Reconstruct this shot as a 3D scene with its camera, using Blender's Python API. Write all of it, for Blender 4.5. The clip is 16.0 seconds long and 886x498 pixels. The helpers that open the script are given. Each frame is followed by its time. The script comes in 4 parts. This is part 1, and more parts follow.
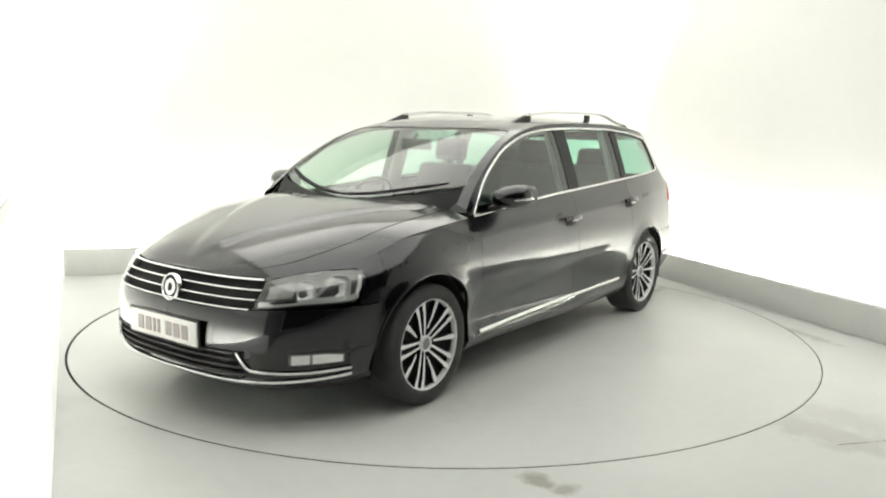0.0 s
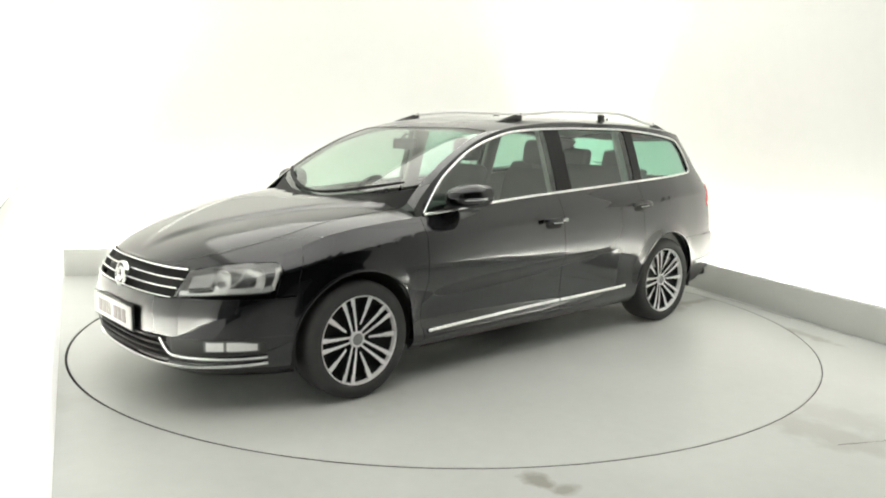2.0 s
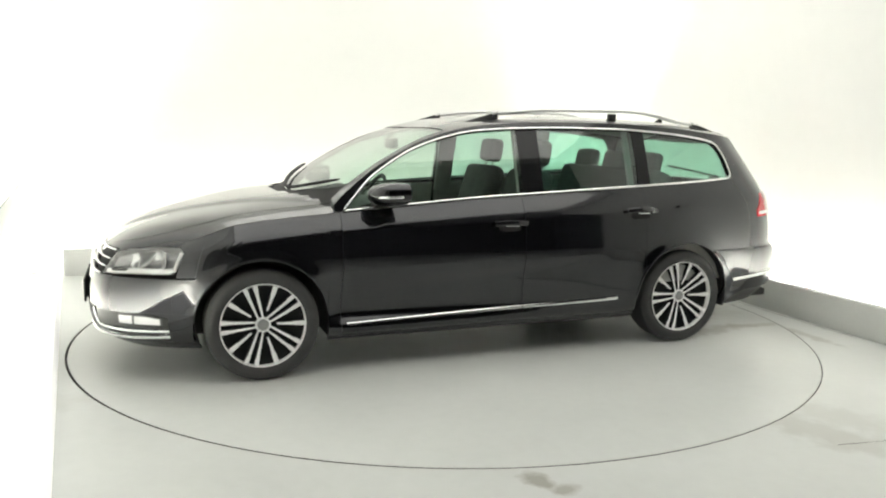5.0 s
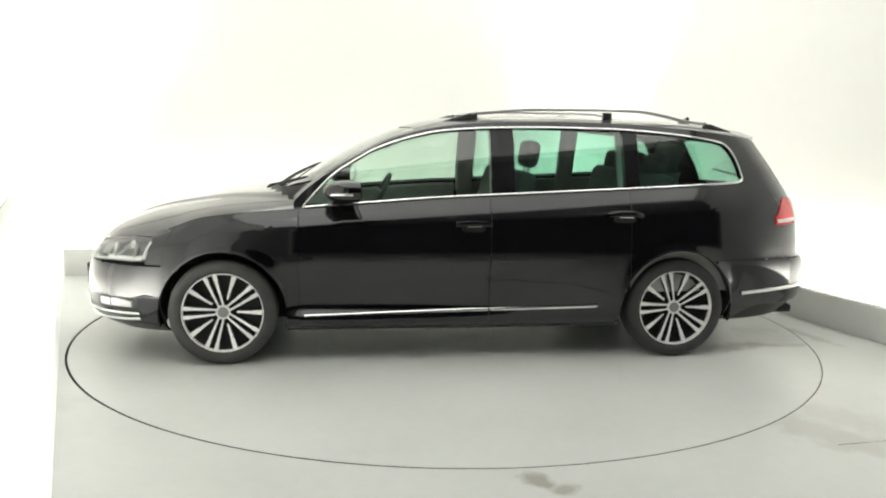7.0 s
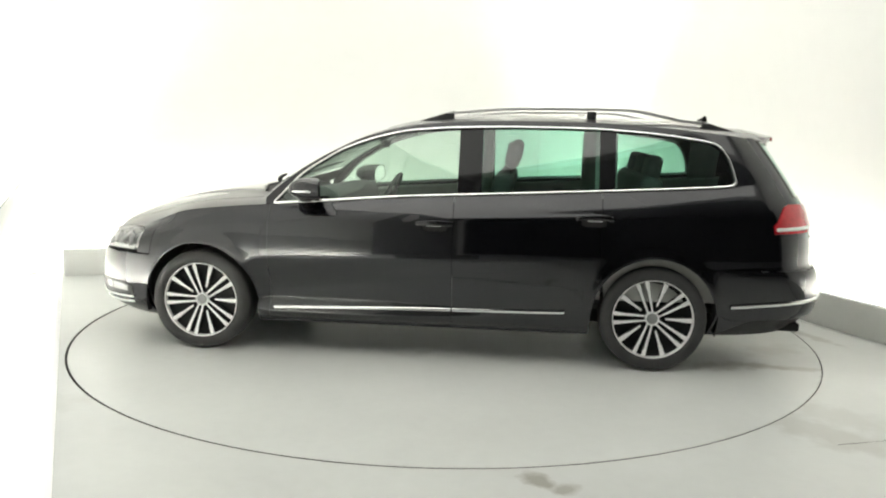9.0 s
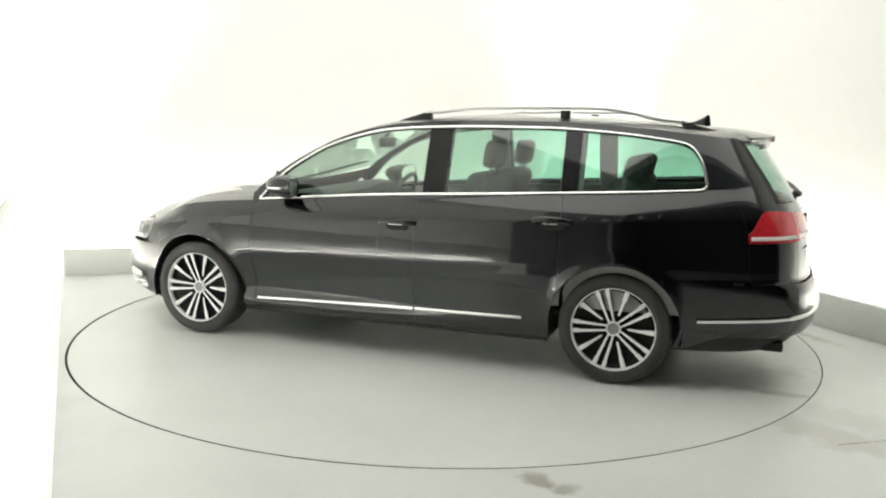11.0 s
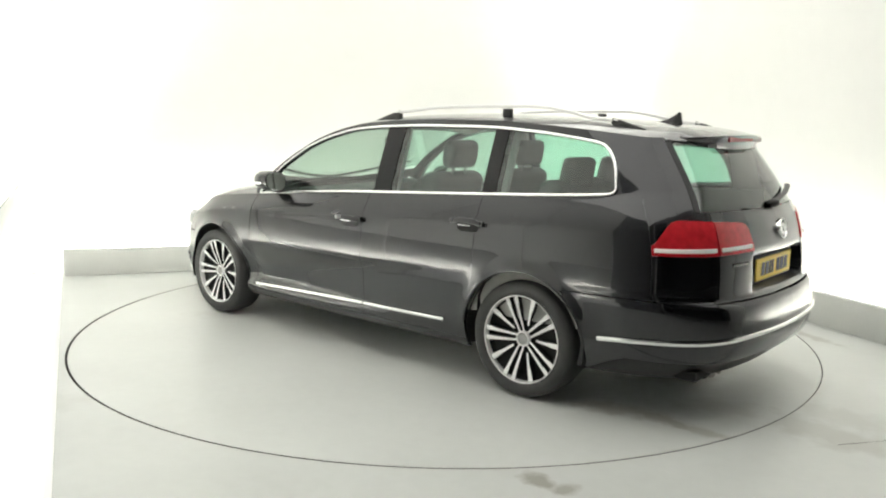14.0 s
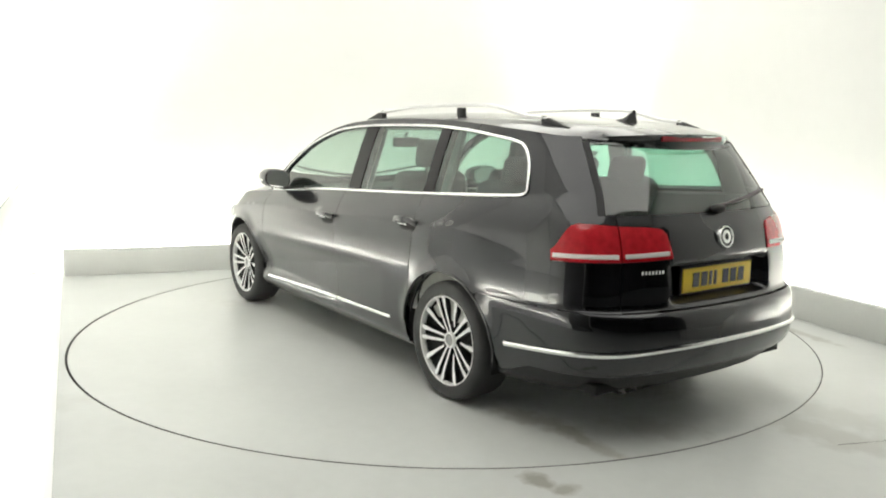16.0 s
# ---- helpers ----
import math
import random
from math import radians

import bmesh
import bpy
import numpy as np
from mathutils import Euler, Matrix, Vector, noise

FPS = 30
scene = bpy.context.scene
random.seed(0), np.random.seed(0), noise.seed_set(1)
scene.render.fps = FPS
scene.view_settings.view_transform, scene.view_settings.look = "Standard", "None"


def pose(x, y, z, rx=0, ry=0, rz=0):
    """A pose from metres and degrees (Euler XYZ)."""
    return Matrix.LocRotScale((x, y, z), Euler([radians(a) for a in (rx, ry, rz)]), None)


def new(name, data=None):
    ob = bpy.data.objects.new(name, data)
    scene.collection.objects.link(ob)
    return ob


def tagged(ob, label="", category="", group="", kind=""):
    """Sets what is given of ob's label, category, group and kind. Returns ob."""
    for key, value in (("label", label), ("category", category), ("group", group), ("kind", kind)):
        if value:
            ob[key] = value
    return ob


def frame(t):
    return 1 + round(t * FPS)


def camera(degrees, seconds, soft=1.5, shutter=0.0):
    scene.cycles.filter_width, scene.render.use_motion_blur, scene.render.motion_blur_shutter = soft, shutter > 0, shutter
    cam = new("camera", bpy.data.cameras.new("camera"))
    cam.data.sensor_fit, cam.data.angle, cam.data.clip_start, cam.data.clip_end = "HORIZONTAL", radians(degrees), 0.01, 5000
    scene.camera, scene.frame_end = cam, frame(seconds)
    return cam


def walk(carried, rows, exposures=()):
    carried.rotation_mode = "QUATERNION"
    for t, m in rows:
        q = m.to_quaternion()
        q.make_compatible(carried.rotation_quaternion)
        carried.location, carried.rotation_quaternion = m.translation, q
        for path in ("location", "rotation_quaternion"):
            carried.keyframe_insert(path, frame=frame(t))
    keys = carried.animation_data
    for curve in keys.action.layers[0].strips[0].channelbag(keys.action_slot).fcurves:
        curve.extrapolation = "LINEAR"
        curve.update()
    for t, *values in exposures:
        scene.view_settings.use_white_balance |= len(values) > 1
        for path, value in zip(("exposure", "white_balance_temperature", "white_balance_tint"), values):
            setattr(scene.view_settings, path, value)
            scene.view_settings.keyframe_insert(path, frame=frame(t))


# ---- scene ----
# ---------------- camera: it stands still ----------------
cam = camera(58.85, 16.0, soft=2.1)
EYE = pose(0.0, -5.4886, 1.3729, 90 - 8.728, 0.0, 0.222) @ pose(0, 0, 0, 0, 0, 1.045)
walk(cam, [(0.0, EYE), (16.0, EYE)], exposures=[(0.0, 0.0), (16.0, 0.0)])

# turn of the table, degrees at each time
TURN = [(0.0, 233.84), (0.5, 231.56), (1.0, 228.71), (1.5, 225.3), (2.0, 221.75), (2.5, 218.38), (3.0, 214.98),
        (3.5, 211.52), (4.0, 207.93), (5.25, 199.43), (6.5, 190.94), (7.0, 187.59), (7.5, 184.22), (8.0, 180.79),
        (8.5, 177.29), (9.0, 173.74), (10.25, 165.29), (11.5, 156.84), (12.0, 153.41), (12.5, 150.01), (13.0, 146.61),
        (13.5, 143.15), (14.0, 139.69), (14.5, 136.28), (15.0, 132.81), (15.5, 129.44), (16.0, 125.94)]
CAR_X, CAR_Y = 0.0495, 0.062        # the car on the table
TABLE_R = 2.449
ROOM = radians(20.9)                # turn of the room against the camera


def room(u, v, z=0.0):
    """A place in the room: u along the back wall, v towards it."""
    return Vector((u * math.cos(ROOM) - v * math.sin(ROOM), u * math.sin(ROOM) + v * math.cos(ROOM), z))


# ---------------- light ----------------
world = bpy.data.worlds.new("world")
scene.world = world
world.use_nodes = True
world.node_tree.nodes["Background"].inputs["Color"].default_value = (0.9, 1.0, 0.95, 1)
world.node_tree.nodes["Background"].inputs["Strength"].default_value = 0.02


# ---------------- materials ----------------
def material(name, colour, rough=0.5, metal=0.0, vary=0.0, scale=6.0, bump=0.0, bump_scale=120.0, coat=0.0, spec=0.5,
             emit=None, power=0.0, transmission=0.0, fine=0.0):
    m = bpy.data.materials.new(name)
    m.use_nodes = True
    nt = m.node_tree
    b = nt.nodes["Principled BSDF"]
    b.inputs["Base Color"].default_value = (*colour, 1)
    b.inputs["Roughness"].default_value = rough
    b.inputs["Metallic"].default_value = metal
    b.inputs["Coat Weight"].default_value = coat
    b.inputs["Coat Roughness"].default_value = 0.04
    b.inputs["Specular IOR Level"].default_value = spec
    b.inputs["Transmission Weight"].default_value = transmission
    if emit:
        b.inputs["Emission Color"].default_value = (*emit, 1)
        b.inputs["Emission Strength"].default_value = power
    co = nt.nodes.new("ShaderNodeTexCoord")
    if vary:
        big = nt.nodes.new("ShaderNodeTexNoise")
        big.inputs["Scale"].default_value, big.inputs["Detail"].default_value = scale, 5
        small = nt.nodes.new("ShaderNodeTexNoise")
        small.inputs["Scale"].default_value, small.inputs["Detail"].default_value = scale * 14, 3
        for n in (big, small):
            nt.links.new(co.outputs["Object"], n.inputs["Vector"])
        both = nt.nodes.new("ShaderNodeMath")
        both.operation = "MULTIPLY_ADD"
        both.inputs[1].default_value = 0.35
        nt.links.new(small.outputs["Fac"], both.inputs[0])
        nt.links.new(big.outputs["Fac"], both.inputs[2])
        ramp = nt.nodes.new("ShaderNodeMapRange")
        ramp.inputs["From Min"].default_value, ramp.inputs["From Max"].default_value = 0.35, 1.0
        ramp.inputs["To Min"].default_value, ramp.inputs["To Max"].default_value = 1 - vary, 1 + vary
        nt.links.new(both.outputs[0], ramp.inputs["Value"])
        mul = nt.nodes.new("ShaderNodeVectorMath")
        mul.operation = "SCALE"
        mul.inputs[0].default_value = colour
        nt.links.new(ramp.outputs[0], mul.inputs["Scale"])
        nt.links.new(mul.outputs[0], b.inputs["Base Color"])
        rr = nt.nodes.new("ShaderNodeMapRange")
        rr.inputs["To Min"].default_value, rr.inputs["To Max"].default_value = max(0.02, rough - 0.3 * vary), min(1, rough + 0.3 * vary)
        nt.links.new(small.outputs["Fac"], rr.inputs["Value"])
        nt.links.new(rr.outputs[0], b.inputs["Roughness"])
    if bump:
        n = nt.nodes.new("ShaderNodeTexNoise")
        n.inputs["Scale"].default_value, n.inputs["Detail"].default_value = bump_scale, 4
        nt.links.new(co.outputs["Object"], n.inputs["Vector"])
        bp = nt.nodes.new("ShaderNodeBump")
        bp.inputs["Strength"].default_value, bp.inputs["Distance"].default_value = bump, 0.01
        nt.links.new(n.outputs["Fac"], bp.inputs["Height"])
        nt.links.new(bp.outputs["Normal"], b.inputs["Normal"])
    return m


def glass(name, colour, rough=0.0, mix=0.75):
    """A thin pane: tinted and clear, with a glossy face."""
    m = bpy.data.materials.new(name)
    m.use_nodes = True
    nt = m.node_tree
    nt.nodes.clear()
    out = nt.nodes.new("ShaderNodeOutputMaterial")
    clear = nt.nodes.new("ShaderNodeBsdfTransparent")
    clear.inputs["Color"].default_value = (*colour, 1)
    gloss = nt.nodes.new("ShaderNodeBsdfGlossy")
    gloss.inputs["Color"].default_value = (1, 1, 1, 1)
    gloss.inputs["Roughness"].default_value = 0.02
    face = nt.nodes.new("ShaderNodeLayerWeight")
    face.inputs["Blend"].default_value = 0.5
    rise = nt.nodes.new("ShaderNodeMath")
    rise.operation = "POWER"
    rise.inputs[1].default_value = 4.5
    nt.links.new(face.outputs["Facing"], rise.inputs[0])
    fres = nt.nodes.new("ShaderNodeMath")
    fres.operation = "MULTIPLY_ADD"
    fres.inputs[1].default_value, fres.inputs[2].default_value = 0.88, 0.11
    nt.links.new(rise.outputs[0], fres.inputs[0])
    mx = nt.nodes.new("ShaderNodeMixShader")
    nt.links.new(fres.outputs[0], mx.inputs[0])
    nt.links.new(clear.outputs[0], mx.inputs[1])
    nt.links.new(gloss.outputs[0], mx.inputs[2])
    nt.links.new(mx.outputs[0], out.inputs["Surface"])
    return m


def stained(m, spots, colour):
    """Dirt patches with ragged edges: (x, y, length, width, turn, strength) on the ground."""
    nt = m.node_tree
    b = nt.nodes["Principled BSDF"]
    co = nt.nodes.new("ShaderNodeTexCoord")
    rag = nt.nodes.new("ShaderNodeTexNoise")
    rag.inputs["Scale"].default_value, rag.inputs["Detail"].default_value = 9.0, 6
    nt.links.new(co.outputs["Object"], rag.inputs["Vector"])
    total = None
    for x, y, l, w, turn, k in spots:
        mp = nt.nodes.new("ShaderNodeMapping")
        mp.vector_type = "TEXTURE"
        mp.inputs["Location"].default_value = (x, y, 0)
        mp.inputs["Rotation"].default_value = (0, 0, radians(turn))
        mp.inputs["Scale"].default_value = (l, w, 1)
        nt.links.new(co.outputs["Object"], mp.inputs["Vector"])
        ln = nt.nodes.new("ShaderNodeVectorMath")
        ln.operation = "LENGTH"
        nt.links.new(mp.outputs[0], ln.inputs[0])
        su = nt.nodes.new("ShaderNodeMath")
        su.operation = "MULTIPLY_ADD"
        su.inputs[1].default_value = -2.2
        nt.links.new(rag.outputs["Fac"], su.inputs[0])
        nt.links.new(ln.outputs["Value"], su.inputs[2])
        mr = nt.nodes.new("ShaderNodeMapRange")
        mr.inputs["From Min"].default_value, mr.inputs["From Max"].default_value = 0.10, -0.55
        mr.inputs["To Min"].default_value, mr.inputs["To Max"].default_value = 0.0, k
        nt.links.new(su.outputs[0], mr.inputs["Value"])
        if total is None:
            total = mr.outputs[0]
        else:
            mx = nt.nodes.new("ShaderNodeMath")
            mx.operation = "MAXIMUM"
            nt.links.new(total, mx.inputs[0])
            nt.links.new(mr.outputs[0], mx.inputs[1])
            total = mx.outputs[0]
    mix = nt.nodes.new("ShaderNodeMix")
    mix.data_type = "RGBA"
    old = b.inputs["Base Color"].links[0].from_socket
    nt.links.new(total, mix.inputs["Factor"])
    nt.links.new(old, mix.inputs["A"])
    mix.inputs["B"].default_value = (*colour, 1)
    nt.links.new(mix.outputs["Result"], b.inputs["Base Color"])


WALL = material("white_wall_paint", (0.82, 0.825, 0.80), 0.7, vary=0.03, scale=0.7, bump=0.05)
FLOOR = material("painted_floor", (0.595, 0.612, 0.595), 0.30, vary=0.08, scale=1.1, spec=0.28)
TABLE = material("painted_turntable", (0.595, 0.612, 0.595), 0.30, vary=0.08, scale=1.1, spec=0.28)
stained(FLOOR, [(0.38, -2.55, 0.11, 0.05, -50, 0.7), (0.48, -2.62, 0.07, 0.05, 20, 0.6), (1.80, -2.00, 0.42, 0.16, -48, 0.26), (1.95, -1.75, 0.30, 0.14, -50, 0.16), (2.50, -0.15, 0.35, 0.05, -69, 0.4), (-2.1, -1.9, 0.4, 0.2, 30, 0.12)], (0.22, 0.20, 0.16))
stained(TABLE, [(-1.78, 0.75, 0.22, 0.08, 20, 0.45), (-2.02, 0.72, 0.20, 0.06, -10, 0.55), (-2.2, 0.74, 0.16, 0.05, 0, 0.4), (-1.76, 0.0, 0.30, 0.14, 60, 0.25), (-2.15, 0.35, 0.22, 0.12, 30, 0.2), (1.5, -0.8, 0.35, 0.15, 10, 0.12), (1.3, 0.95, 0.25, 0.12, 40, 0.12)], (0.20, 0.18, 0.13))
CEILING = material("pale_ceiling", (0.70, 0.70, 0.68), 0.8, vary=0.06, scale=1.0)
# unseen end panels, added to dim what the car's side reflects
UNSEEN_GREY = material("unseen_grey_panel", (0.22, 0.22, 0.22), 0.9, vary=0.1, scale=2.0)
# for dark joints, and for the shade painted into the turntable's ring gap
GAP = material("dark_gap", (0.05, 0.05, 0.045), 0.8)
KERB = material("kerb_paint", (0.66, 0.67, 0.645), 0.5, vary=0.05, scale=2.0, bump=0.05)
DARK = material("dark_bay", (0.19, 0.19, 0.19), 0.8, vary=0.2, scale=1.0)
TUBE = material("lit_tube", (0.9, 0.9, 0.9), 0.5, emit=(1.0, 0.985, 0.90), power=150.0)
SOFTBOX = material("softbox_diffuser", (0.9, 0.9, 0.9), 0.6, emit=(1.0, 0.99, 0.925), power=1.3)
# no lamps: emission added so the left rail and wall look overlit
GLOW_RAIL = material("glowing_rail_paint", (0.85, 0.85, 0.83), 0.6, emit=(1.0, 0.995, 0.94), power=0.5, vary=0.03, scale=1.0)
GLOW_WALL = material("glowing_wall_paint", (0.85, 0.85, 0.83), 0.6, emit=(1.0, 0.995, 0.94), power=0.12, vary=0.03, scale=1.0)
PAINT = material("black_metallic_paint", (0.0085, 0.009, 0.0125), 0.30, metal=0.9, coat=1.0, spec=0.5)
PAINT.node_tree.nodes["Principled BSDF"].inputs["Coat IOR"].default_value = 1.62
PAINT.node_tree.nodes["Principled BSDF"].inputs["Coat Roughness"].default_value = 0.05
PLASTIC = material("black_plastic", (0.018, 0.018, 0.018), 0.5, bump=0.1, bump_scale=400)
RUBBER = material("tyre_rubber", (0.042, 0.042, 0.042), 0.75, vary=0.2, scale=9, bump=0.15, bump_scale=200)
CHROME = material("chrome", (0.86, 0.87, 0.87), 0.12, metal=1.0)
ALLOY = material("polished_alloy", (0.93, 0.93, 0.93), 0.32, metal=0.1)
ALLOY_DARK = material("black_alloy", (0.010, 0.010, 0.010), 0.5, spec=0.2)

# ---------------- mesh helpers ----------------
def bm_object(name, bm, mat, parent=None, label="", smooth=True):
    me = bpy.data.meshes.new(name)
    bm.normal_update()
    bm.to_mesh(me)
    bm.free()
    me.materials.append(mat)
    if smooth:
        me.polygons.foreach_set("use_smooth", [True] * len(me.polygons))
        me.set_sharp_from_angle(angle=radians(38))
    ob = new(name, me)
    if parent:
        ob.parent = parent
    if label:
        ob["label"] = label
    return ob


def part(name, bm, mat, parent, label="", smooth=True):
    return bm_object(name, bm, mat, parent, label, smooth)


def add_box(bm, size, m=None, bevel=0.0):
    """A box of that size, centred, at the pose m, with rounded edges."""
    made = bmesh.ops.create_cube(bm, size=1.0, matrix=Matrix.Diagonal((*size, 1)))
    vs = made["verts"]
    if bevel:
        es = list({e for v in vs for e in v.link_edges})
        vs = list({v for f in bmesh.ops.bevel(bm, geom=es, offset=bevel, segments=2, affect="EDGES", profile=0.5)["faces"] for v in f.verts} | {v for v in vs if v.is_valid})
    if m is not None:
        bmesh.ops.transform(bm, matrix=m, verts=vs)
    return vs


def grid(bm, rows, close=False):
    """Faces over rows of points."""
    vs = [[bm.verts.new(p) for p in row] for row in rows]
    n = len(rows[0])
    for i in range(len(vs) - 1):
        for j in range(n if close else n - 1):
            k = (j + 1) % n
            try:
                bm.faces.new((vs[i][j], vs[i + 1][j], vs[i + 1][k], vs[i][k]))
            except ValueError:
                pass
    return vs


def slab(bm, pts, z0, z1):
    """An upright prism over a plan outline."""
    lo = [bm.verts.new((p[0], p[1], z0)) for p in pts]
    hi = [bm.verts.new((p[0], p[1], z1)) for p in pts]
    n = len(pts)
    for i in range(n):
        bm.faces.new((lo[i], lo[(i + 1) % n], hi[(i + 1) % n], hi[i]))
    bm.faces.new(hi)
    bm.faces.new(list(reversed(lo)))


# ---------------- the studio ----------------
U_LEFT, U_RIGHT, V_BACK = -2.69, 2.60, 2.53   # inner faces of the kerbs
KERB_H = 0.24
WALL_GAP = 0.30                               # light trough between kerb and wall
LEFT_GAP = 0.27                               # the same trough on the left
SLOPE = 0.372 / 4.61                          # the left wall leans inwards towards the camera
HIGH = 3.8
V_OPEN = -4.4                                 # where the white bay ends


def dark_edges(ob):
    """Paint the upright edges of the ring gap dark, in place of shade."""
    ob.data.materials.append(GAP)
    for f in ob.data.polygons:
        f.material_index = 0 if abs(f.normal.z) > 0.7 else 1


def build_floor():
    # the floor has a round hole for the table
    bm = bmesh.new()
    n = 160
    # the hole lies a little off the table's middle, so the gap closes towards one side
    hole = [Vector((math.cos(2 * math.pi * i / n) * (TABLE_R + 0.0035) - 0.0045, math.sin(2 * math.pi * i / n) * (TABLE_R + 0.0035) - 0.005, 0)) for i in range(n)]
    far = []
    for p in hole:
        # outwards to a large square
        q = p.normalized()
        k = 16 / max(abs(q.x), abs(q.y))
        far.append(q * k)
    grid(bm, [hole, far], close=True)
    grid(bm, [[p + Vector((0, 0, -0.05)) for p in hole], hole], close=True)
    bmesh.ops.recalc_face_normals(bm, faces=bm.faces)
    for f in bm.faces:
        if f.normal.z < -0.5:
            f.normal_flip()
    floor = bm_object("floor", bm, FLOOR, smooth=False)
    dark_edges(floor)
    tagged(floor, "worn grey painted concrete studio floor", "floor", kind="structure")
    # the pit floor's dark colour stands for the shade down the gap
    bm = bmesh.new()
    bmesh.ops.create_circle(bm, cap_ends=True, radius=TABLE_R + 0.3, segments=96, matrix=Matrix.Translation((0, 0, -0.05)))
    tagged(bm_object("floor_pit", bm, GAP, smooth=False), "pit floor under the turntable rim, painted dark as shade", "pit", kind="structure")


def build_table():
    bm = bmesh.new()
    n = 160
    prof = [(0.06, 0.0), (0.5, 0.0), (TABLE_R * 0.5, 0.0), (TABLE_R - 0.008, 0.0), (TABLE_R - 0.004, -0.002), (TABLE_R - 0.003, -0.04)]
    rows = [[Vector((r * math.cos(2 * math.pi * i / n), r * math.sin(2 * math.pi * i / n), z)) for i in range(n)] for r, z in prof]
    vs = grid(bm, rows, close=True)
    bm.faces.new(vs[0])
    bmesh.ops.recalc_face_normals(bm, faces=bm.faces)
    ob = bm_object("turntable", bm, TABLE, smooth=False)
    dark_edges(ob)
    tagged(ob, "round grey painted turntable flush with the floor", "turntable")
    return ob


def wall_line(radius=0.16):
    """Plan of the white walls: left, rounded corner, back, rounded corner, right."""
    pts = []
    def left(v):
        return U_LEFT - LEFT_GAP - 0.03 + SLOPE * (V_BACK - v)
    vb, ur = V_BACK + WALL_GAP, U_RIGHT + WALL_GAP
    for k in range(12):
        v = -4.4 + (vb - radius + 4.4) * k / 11
        pts.append((left(v), v))
    c = (left(vb) + radius, vb - radius)
    for k in range(1, 13):
        a = math.pi - math.pi / 2 * k / 12
        pts.append((c[0] + radius * math.cos(a), c[1] + radius * math.sin(a)))
    radius = 0.55
    c = (ur - radius, vb - radius)
    for k in range(0, 13):
        a = math.pi / 2 - math.pi / 2 * k / 12
        pts.append((c[0] + radius * math.cos(a), c[1] + radius * math.sin(a)))
    for k in range(1, 12):
        pts.append((ur, vb - radius + (V_OPEN - vb + radius) * k / 11))
    return pts


def build_walls():
    pts = wall_line()
    out = []
    for i, (u, v) in enumerate(pts):
        a, b = pts[max(0, i - 1)], pts[min(len(pts) - 1, i + 1)]
        tx, ty = b[0] - a[0], b[1] - a[1]
        l = math.hypot(tx, ty)
        out.append((u - ty / l * 0.12, v + tx / l * 0.12))
    bm = bmesh.new()
    rows = [[room(u, v, z) for u, v in pts] for z in (0.0, 0.5, 1.2, 2.0, 3.0, HIGH)]
    rows += [[room(u, v, z) for u, v in out] for z in (HIGH, 0.0)]
    rows.append(rows[0])
    grid(bm, rows)
    bmesh.ops.remove_doubles(bm, verts=bm.verts, dist=0.0005)
    bmesh.ops.holes_fill(bm, edges=bm.edges, sides=0)
    bmesh.ops.recalc_face_normals(bm, faces=bm.faces)
    tagged(bm_object("wall_white", bm, WALL), "smooth white painted studio wall with rounded corners", "wall", kind="structure")


def build_kerbs():
    t = 0.06
    for name, a, b, label in (("kerb_back", (U_LEFT, V_BACK), (U_RIGHT + t, V_BACK), "low pale grey kerb before the back wall"),
                              ("kerb_side", (U_RIGHT, V_OPEN), (U_RIGHT, V_BACK - 0.003), "low pale grey kerb before the side wall")):
        bm = bmesh.new()
        if name == "kerb_back":
            c, size = ((a[0] + b[0]) / 2, a[1] + t / 2), (b[0] - a[0], t, KERB_H)
        else:
            c, size = (a[0] + t / 2, (a[1] + b[1]) / 2), (t, b[1] - a[1], KERB_H)
        add_box(bm, size, Matrix.Translation(room(*c, KERB_H / 2)) @ Matrix.Rotation(ROOM, 4, "Z"), 0.006)
        tagged(bm_object(name, bm, KERB), label, "kerb", kind="structure")


def build_tubes():
    """Lit tubes in the trough behind the kerbs."""
    runs = [((-2.5 + i * 1.28, V_BACK + 0.13), (-2.5 + i * 1.28 + 1.22, V_BACK + 0.13)) for i in range(4)]
    runs += [((U_RIGHT + 0.13, -2.7 + i * 1.28), (U_RIGHT + 0.13, -2.7 + i * 1.28 + 1.22)) for i in range(4)]
    for i in range(4):
        v = 2.4 - i * 1.28
        runs.append(((U_LEFT - 0.14 + SLOPE * (V_BACK - v), v), (U_LEFT - 0.14 + SLOPE * (V_BACK - v + 1.22), v - 1.22)))
    for a, b in runs:
        pa, pb = room(*a, 0.10), room(*b, 0.10)
        mid, way = (pa + pb) / 2, pb - pa
        bm = bmesh.new()
        m = Matrix.Translation(mid) @ way.to_track_quat("Z", "Y").to_matrix().to_4x4()
        bmesh.ops.create_cone(bm, segments=12, radius1=0.016, radius2=0.016, depth=way.length, cap_ends=True, matrix=m)
        base = new("tube_light")
        base.location = (0, 0, 0)
        part("tube", bm, TUBE, base)
        bm = bmesh.new()
        add_box(bm, (0.05, 0.084, way.length), m, 0.0)
        bmesh.ops.translate(bm, verts=bm.verts, vec=(0, 0, -0.06))
        part("batten", bm, KERB, base)
        tagged(base, "lit fluorescent tube on a batten behind the kerb", "lamp", group="tubes behind the kerb")


